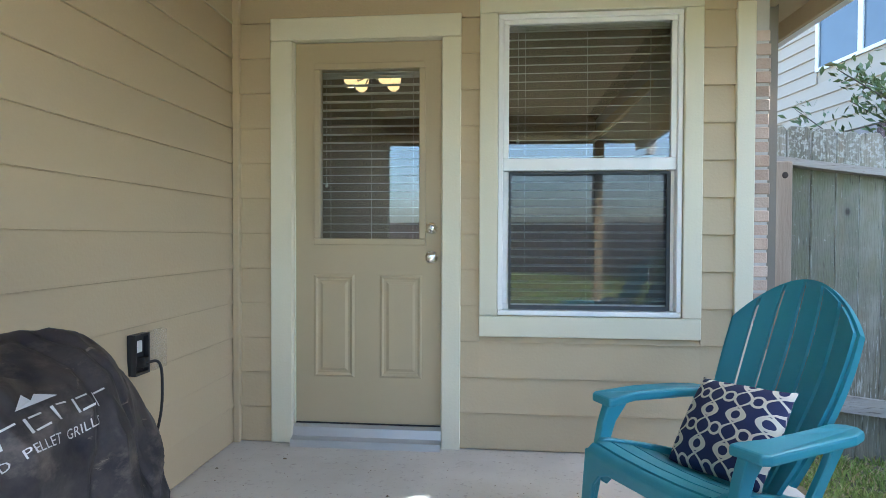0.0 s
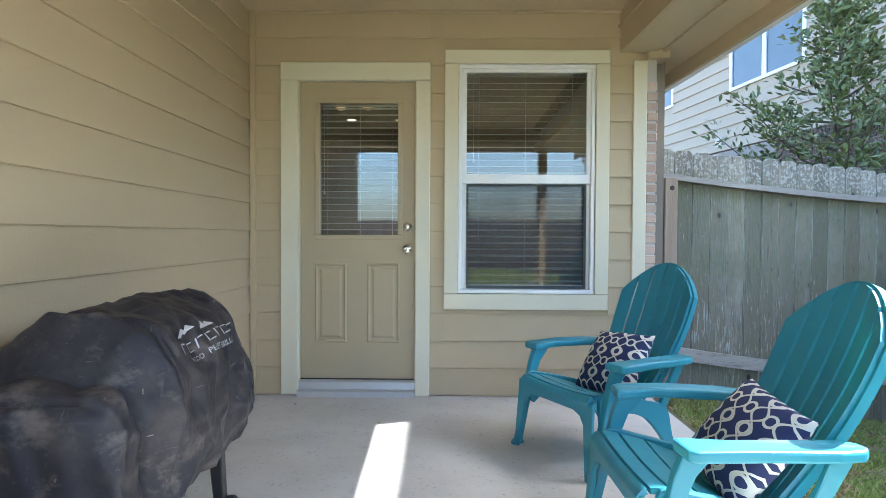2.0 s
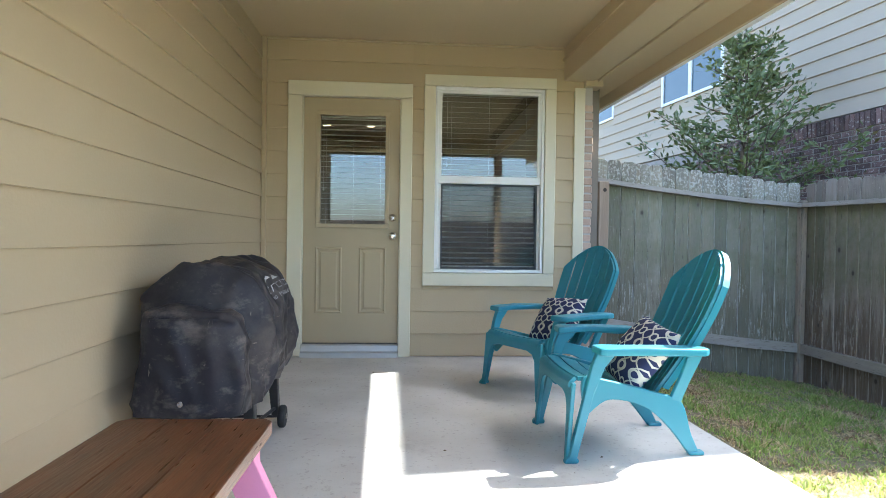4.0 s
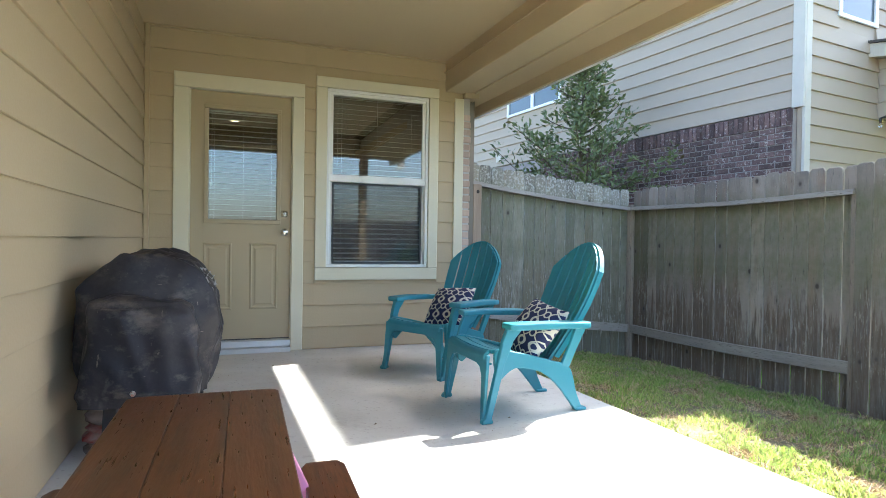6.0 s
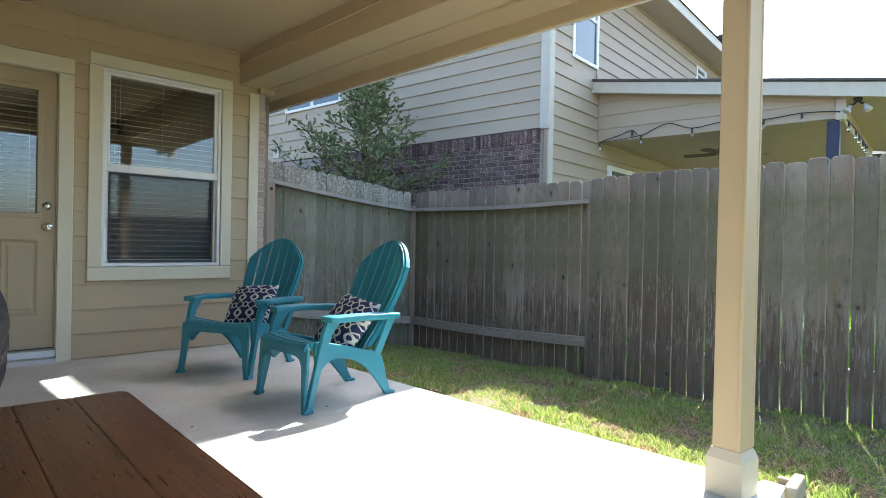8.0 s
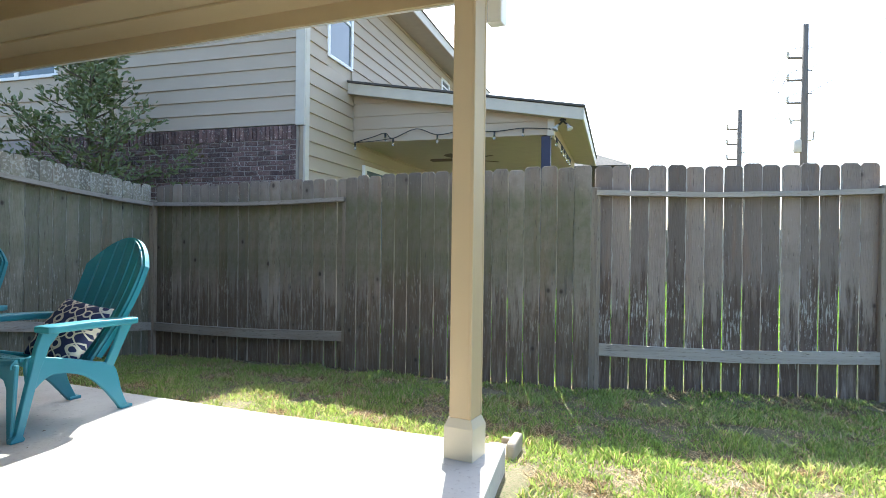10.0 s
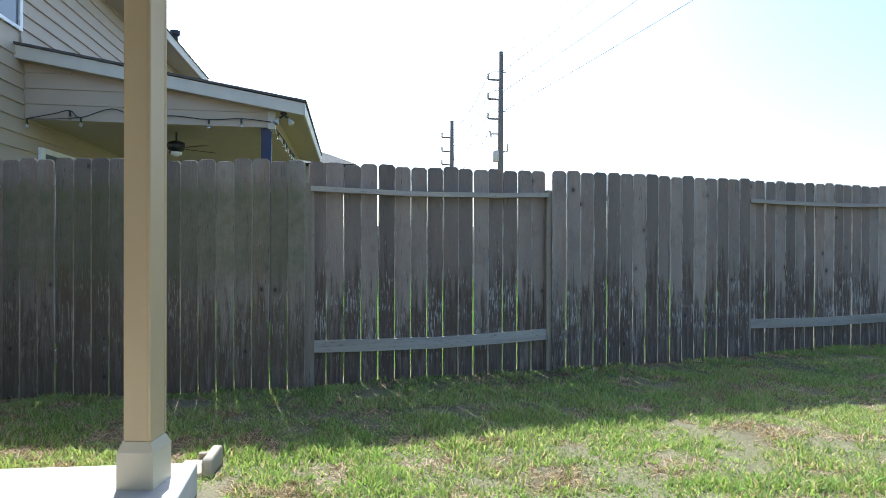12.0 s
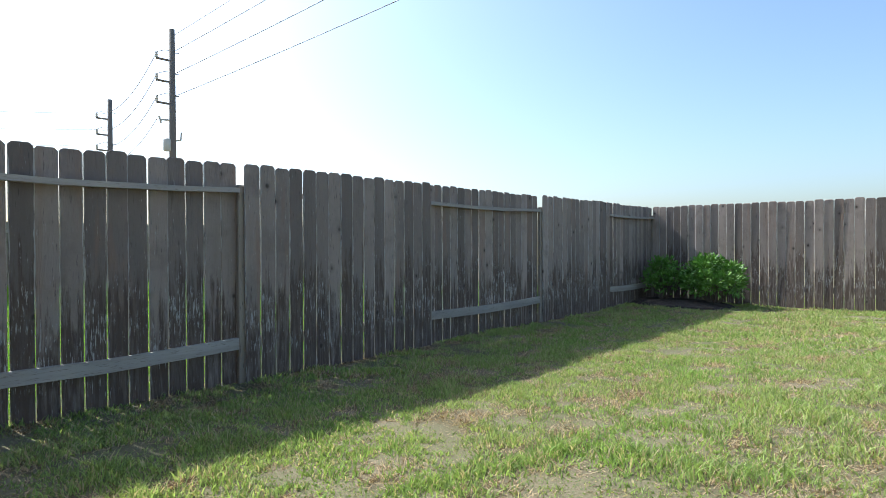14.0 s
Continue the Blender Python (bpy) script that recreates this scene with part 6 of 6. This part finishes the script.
FAR_END = Vector((-21.4, -16.35, 0))
for z0, z1 in ((11.5, 11.6), (10.70, 10.62), (9.60, 9.45), (8.50, 8.35)):
    wire("power_line", POLE_A + Vector((0, -0.1, z0)), FAR_END + Vector((0, 0, z1)), 0.4, 0.010 if z0 > 11 else 0.014)
for za, zb in ((10.5, 9.14), (9.45, 8.17), (8.38, 7.23), (7.3, 6.4)):
    wire("power_line", POLE_A + Vector((-0.05, 0.70, za)), POLE_B + Vector((-0.05, 0.70, zb)), 0.9, 0.014)
for z in (9.14, 8.17, 7.23):
    wire("power_line", POLE_B + Vector((-0.05, 0.70, z)), Vector((44.0, 32.0, z + 0.6)), 1.0, 0.013)


# ---- plants ----
def leaves_mesh(name, spots, size, mat, parent, seed, fold=0.25, droop=0.3):
    """Leaf blades of two bent faces at many spots (place, direction)."""
    r = random.Random(seed)
    verts, faces = [], []
    for p, d in spots:
        d = Vector(d).normalized()
        side = d.cross(Vector((r.uniform(-1, 1), r.uniform(-1, 1), r.uniform(-0.2, 1)))).normalized()
        up = side.cross(d)
        l = size * r.uniform(0.7, 1.25)
        w = l * 0.19
        b = len(verts)
        mid = p + d * l * 0.5 + up * fold * w
        verts += [p, p + d * l * 0.5 + side * w, p + d * l - Vector((0, 0, droop * l * 0.3)), p + d * l * 0.5 - side * w, p + d * l * 0.5 - up * fold * w]
        faces += [(b, b + 1, b + 4), (b + 1, b + 2, b + 4), (b + 4, b + 2, b + 3), (b, b + 4, b + 3)]
    ob = raw_mesh(name, verts, faces, mat)
    ob.parent = parent
    return ob


def young_tree():
    r = random.Random(11)
    at = Vector((4.02, 7.05, -0.3))
    t = empty("young_tree", "slender evergreen tree with glossy leaves behind the fence", "tree", m=Matrix.Translation(at))
    H = 4.32
    trunk = [(0, 0, 0), (0.03, -0.02, 0.9), (-0.03, 0.03, 2.0), (0.02, 0.0, 3.0), (0.0, 0.02, H)]
    part("trunk", tube(curve_points(trunk, 5), 0.05, 8, [0.055 - 0.048 * k / 20 for k in range(21)]), M_BARK, t)
    spots, new_spots = [], []
    for k in range(52):
        z = 0.9 + (H - 1.1) * (k / 51) ** 0.9
        f = (z - 0.9) / (H - 0.9)
        reach = (1.85 * (1 - f) ** 1.05 + 0.14) * r.uniform(0.5, 1.15)
        a = k * 2.4 + r.uniform(-0.4, 0.4)
        lift = r.uniform(0.35, 0.8)
        base = Vector((0, 0, z - 0.25))
        tip = base + Vector((math.cos(a) * reach, math.sin(a) * reach, reach * lift))
        mid = base.lerp(tip, 0.5) - Vector((0, 0, 0.06 * reach))
        line = curve_points([base, mid, tip], 6)
        part("branch", tube(line, 0.01, 5, [0.016 - 0.012 * i / (len(line) - 1) for i in range(len(line))]), M_BARK, t)
        n = int(30 + 58 * reach)
        for i in range(n):
            s = r.uniform(0.22, 1.0) ** 0.8
            p = line[min(int(s * 12), 12)] + Vector((r.gauss(0, 0.085), r.gauss(0, 0.085), r.gauss(0, 0.085)))
            d = (tip - base).normalized() * 0.6 + Vector((r.uniform(-1, 1), r.uniform(-1, 1), r.uniform(-0.3, 1.0)))
            (new_spots if s > 0.93 and r.random() < 0.30 else spots).append((p, d))
        # side twigs
        for q in range(4):
            s = r.uniform(0.35, 0.9)
            b0 = line[int(s * 12)]
            td = Vector((r.uniform(-1, 1), r.uniform(-1, 1), r.uniform(0.0, 1.0))).normalized()
            tl = r.uniform(0.14, 0.34) * (0.5 + reach * 0.6)
            for i in range(13):
                p = b0 + td * tl * r.uniform(0.2, 1.0) + Vector((r.gauss(0, 0.025), r.gauss(0, 0.025), r.gauss(0, 0.025)))
                spots.append((p, td + Vector((r.uniform(-0.9, 0.9), r.uniform(-0.9, 0.9), r.uniform(-0.6, 0.8)))))
    leaves_mesh("crown", spots, 0.098, M_LEAF, t, 5)
    leaves_mesh("young_leaves", new_spots, 0.095, M_LEAF_NEW, t, 6)


young_tree()


def round_bush(at, rx, rz, n, seed, label):
    r = random.Random(seed)
    b = empty("bush", label, "bush", "bushes by the far corner", m=Matrix.Translation(at))
    spots = []
    clumps = []
    for k in range(46):
        a, e = r.uniform(0, 2 * math.pi), math.asin(r.uniform(-0.35, 1.0))
        clumps.append((Vector((math.cos(a) * math.cos(e) * rx * 0.8, math.sin(a) * math.cos(e) * rx * 0.8, rz * 0.56 + math.sin(e) * rz * 0.42)), r.uniform(0.10, 0.2)))
    for k in range(16):
        c, q = clumps[k]
        part("stem", tube([(c.x * 0.12, c.y * 0.12, 0), (c.x * 0.5, c.y * 0.5, c.z * 0.5), tuple(c)], 0.009, 5, [0.014, 0.010, 0.004]), M_BARK, b)
    for i in range(n):
        c, q = r.choice(clumps)
        d = Vector((r.gauss(0, 1), r.gauss(0, 1), r.gauss(0.3, 1))).normalized()
        spots.append((c + d * q * r.uniform(0.4, 1.0), d + Vector((r.uniform(-0.6, 0.6), r.uniform(-0.6, 0.6), r.uniform(-0.2, 0.8)))))
    leaves_mesh("foliage", spots, 0.085, M_BUSH, b, seed + 1)


round_bush((5.16, -10.46, -0.22), 0.50, 0.80, 3800, 21, "rounded bright green bush in the sun by the fence")
round_bush((5.99, -10.2, -0.22), 0.30, 0.76, 1500, 22, "rounded green bush in the shade of the fence")


def mulch_bed():
    """A low heap of bark under the bushes, with a ragged rim."""
    r = random.Random(17)
    bm = bmesh.new()
    mid = bm.verts.new((5.75, -10.25, -0.135))
    rings = []
    for k, rise in ((0.4, -0.14), (0.75, -0.155), (0.95, -0.19), (1.05, -0.26)):
        ring = []
        for i in range(48):
            a = 2 * math.pi * i / 48
            q = k * (1 + 0.10 * noise.noise((math.cos(a) * 3, math.sin(a) * 3, 2.0)) + r.uniform(-0.03, 0.03))
            ring.append(bm.verts.new((5.75 + 1.05 * q * math.cos(a) - 0.12 * q * math.sin(a), -10.25 + 0.72 * q * math.sin(a), rise + r.uniform(-0.012, 0.012))))
        rings.append(ring)
    for i in range(48):
        bm.faces.new((mid, rings[0][i], rings[0][(i + 1) % 48]))
        for p, q in zip(rings, rings[1:]):
            bm.faces.new((p[i], q[i], q[(i + 1) % 48], p[(i + 1) % 48]))
    tagged(part("mulch_bed", bm, M_MULCH), "dark bark mulch bed under the bushes", "mulch", kind="structure")


mulch_bed()


# ---- grass ----
def lawn():
    g = np.random.default_rng(4)
    areas = [((1.12, 3.46), (-3.0, 5.0), 7600, 0.044), ((0.2, 5.6), (-7.0, -3.0), 7000, 0.044), ((-1.5, 6.9), (-14.0, -7.0), 3200, 0.046), ((-0.6, 1.2), (-3.0, -0.30), 6400, 0.042), ((0.1, 1.3), (-0.32, 0.12), 6400, 0.042), ((-1.6, 0.2), (-7.0, -3.0), 5500, 0.04), ((-1.6, 0.2), (-9.0, -7.0), 1500, 0.045), ((3.46, 4.4), (-3.0, 0.0), 6000, 0.046)]
    vs, dead, total = [], [], 0
    for (x0, x1), (y0, y1), density, height in areas:
        n = int((x1 - x0) * (y1 - y0) * density)
        if not n:
            continue
        x, y = g.uniform(x0, x1, n), g.uniform(y0, y1, n)
        # clumps and thin places
        cl = np.array([noise.noise((p * 3.1, q * 3.1, 0.3)) + 0.7 * noise.noise((p * 9.0, q * 9.0, 1.3)) for p, q in zip(x, y)]) * 1.6
        keep = g.uniform(0, 1, n) < 0.93
        keep &= ~((y > 0.13) & (x < 1.21 - 0.03 * y + 0.02)) & ~((x > 0.5) & (y > 0.0) & (x < 1.22))
        keep &= ~((np.abs(x - 1.51) < 0.13) & (np.abs(y - 0.22) < 0.10))
        x, y, cl = x[keep], y[keep], cl[keep]
        n = len(x)
        s = np.clip((x - 1.0) / 2.4, 0, 1)
        near = -0.115 + 0.06 * np.clip((y - 0.4) / 1.0, 0, 1)
        z = near * (1 - s) - s * (0.23 + 0.033 * np.clip(y, 0, 5.5)) - 0.008
        dry = np.array([noise.noise((p * 3.6, q * 3.6, 5.3)) + 0.8 * noise.noise((p * 11.0, q * 11.0, 7.1)) for p, q in zip(x, y)])
        straw = g.uniform(-0.75, 0.75, n) < dry * 2.3 - 0.40
        h = height * g.uniform(0.35, 1.20, n) * (0.9 + 0.55 * np.clip(cl, -1, 1)) * np.where(straw, 0.6, 1.0)
        a = g.uniform(0, 2 * np.pi, n)
        lean = np.where(straw, height * g.uniform(0.7, 1.9, n), h * g.uniform(0.15, 1.25, n))
        b = g.uniform(0, 2 * np.pi, n)
        w = g.uniform(0.0024, 0.0054, n) * (1.0 if density > 3500 else 1.6 if density > 1000 else 4.0) * np.where(straw, 0.85, 1.0)
        p = np.stack([x, y, z], 1)
        side = np.stack([np.cos(a) * w, np.sin(a) * w, np.zeros(n)], 1)
        mid = p + np.stack([np.cos(b) * lean * 0.35, np.sin(b) * lean * 0.35, h * 0.62], 1)
        tip = p + np.stack([np.cos(b) * lean, np.sin(b) * lean, h], 1)
        vs.append(np.stack([p - side, p + side, mid + side * 0.8, mid - side * 0.8, tip], 1).reshape(-1, 3))
        dead.append(straw)
        total += n
    v = np.concatenate(vs)
    i = np.arange(total) * 5
    tri = np.stack([i, i + 1, i + 2, i, i + 2, i + 3, i + 3, i + 2, i + 4], 1).reshape(-1, 3)
    me = bpy.data.meshes.new("grass")
    me.vertices.add(len(v))
    me.vertices.foreach_set("co", v.ravel())
    me.loops.add(len(tri) * 3)
    me.loops.foreach_set("vertex_index", tri.ravel().astype(np.int32))
    me.polygons.add(len(tri))
    me.polygons.foreach_set("loop_start", np.arange(len(tri), dtype=np.int32) * 3)
    me.update(calc_edges=True)
    me.materials.append(M_GRASS)
    me.materials.append(M_STRAW)
    me.polygons.foreach_set("material_index", np.repeat(np.concatenate(dead).astype(np.int32), 3))
    tagged(new("grass", me), "patchy green lawn with straw-coloured dry spots", "grass", kind="stuff")


lawn()


def neighbour_lawn():
    g = np.random.default_rng(8)
    vs, total = [], 0
    for (x0, x1), (y0, y1), density, height, wide in (((3.5, 7.0), (-5.0, 3.8), 2600, 0.06, 0.005), ((7.0, 19.5), (-11.0, 3.5), 520, 0.08, 0.013)):
        n = int((x1 - x0) * (y1 - y0) * density)
        x, y = g.uniform(x0, x1, n), g.uniform(y0, y1, n)
        keep = x > 3.56 + 0.30 * np.clip(0.1 - y, 0, 20)
        x, y = x[keep], y[keep]
        n = len(x)
        z = -0.115 - 0.115 - 0.033 * np.clip(y, 0, 5.5) - 0.008
        a, b = g.uniform(0, 6.283, n), g.uniform(0, 6.283, n)
        h = height * g.uniform(0.5, 1.3, n)
        lean = h * g.uniform(0.1, 1.0, n)
        p = np.stack([x, y, z], 1)
        side = np.stack([np.cos(a) * wide, np.sin(a) * wide, np.zeros(n)], 1)
        tip = p + np.stack([np.cos(b) * lean, np.sin(b) * lean, h], 1)
        vs.append(np.stack([p - side, p + side, tip], 1).reshape(-1, 3))
        total += n
    v = np.concatenate(vs)
    me = bpy.data.meshes.new("neighbour_grass")
    me.vertices.add(len(v))
    me.vertices.foreach_set("co", v.ravel())
    me.loops.add(total * 3)
    me.loops.foreach_set("vertex_index", np.arange(total * 3, dtype=np.int32))
    me.polygons.add(total)
    me.polygons.foreach_set("loop_start", np.arange(total, dtype=np.int32) * 3)
    me.update(calc_edges=True)
    me.materials.append(M_LUSH)
    tagged(new("neighbour_grass", me), "lush bright green lawn behind the fence", "grass", kind="stuff")


neighbour_lawn()


def grass_tuft():
    r = random.Random(9)
    verts, faces = [], []
    for k in range(70):
        x, y = 1.285 + r.gauss(0, 0.06), 0.42 + r.gauss(0, 0.05)
        a = r.uniform(0, 6.28)
        h, l = r.uniform(0.09, 0.19), r.uniform(0.03, 0.13)
        d = Vector((math.cos(a), math.sin(a), 0))
        s = Vector((-d.y, d.x, 0)) * 0.004
        p = Vector((x, y, -0.15))
        b = len(verts)
        verts += [p - s, p + s, p + d * l * 0.4 + s + Vector((0, 0, h * 0.75)), p + d * l * 0.4 - s + Vector((0, 0, h * 0.75)), p + d * l + Vector((0, 0, h))]
        faces += [(b, b + 1, b + 2, b + 3), (b + 3, b + 2, b + 4)]
    tagged(raw_mesh("grass_tuft", verts, faces, M_GRASS), "long uncut grass tuft by the column's slab corner", "grass", kind="stuff")


grass_tuft()
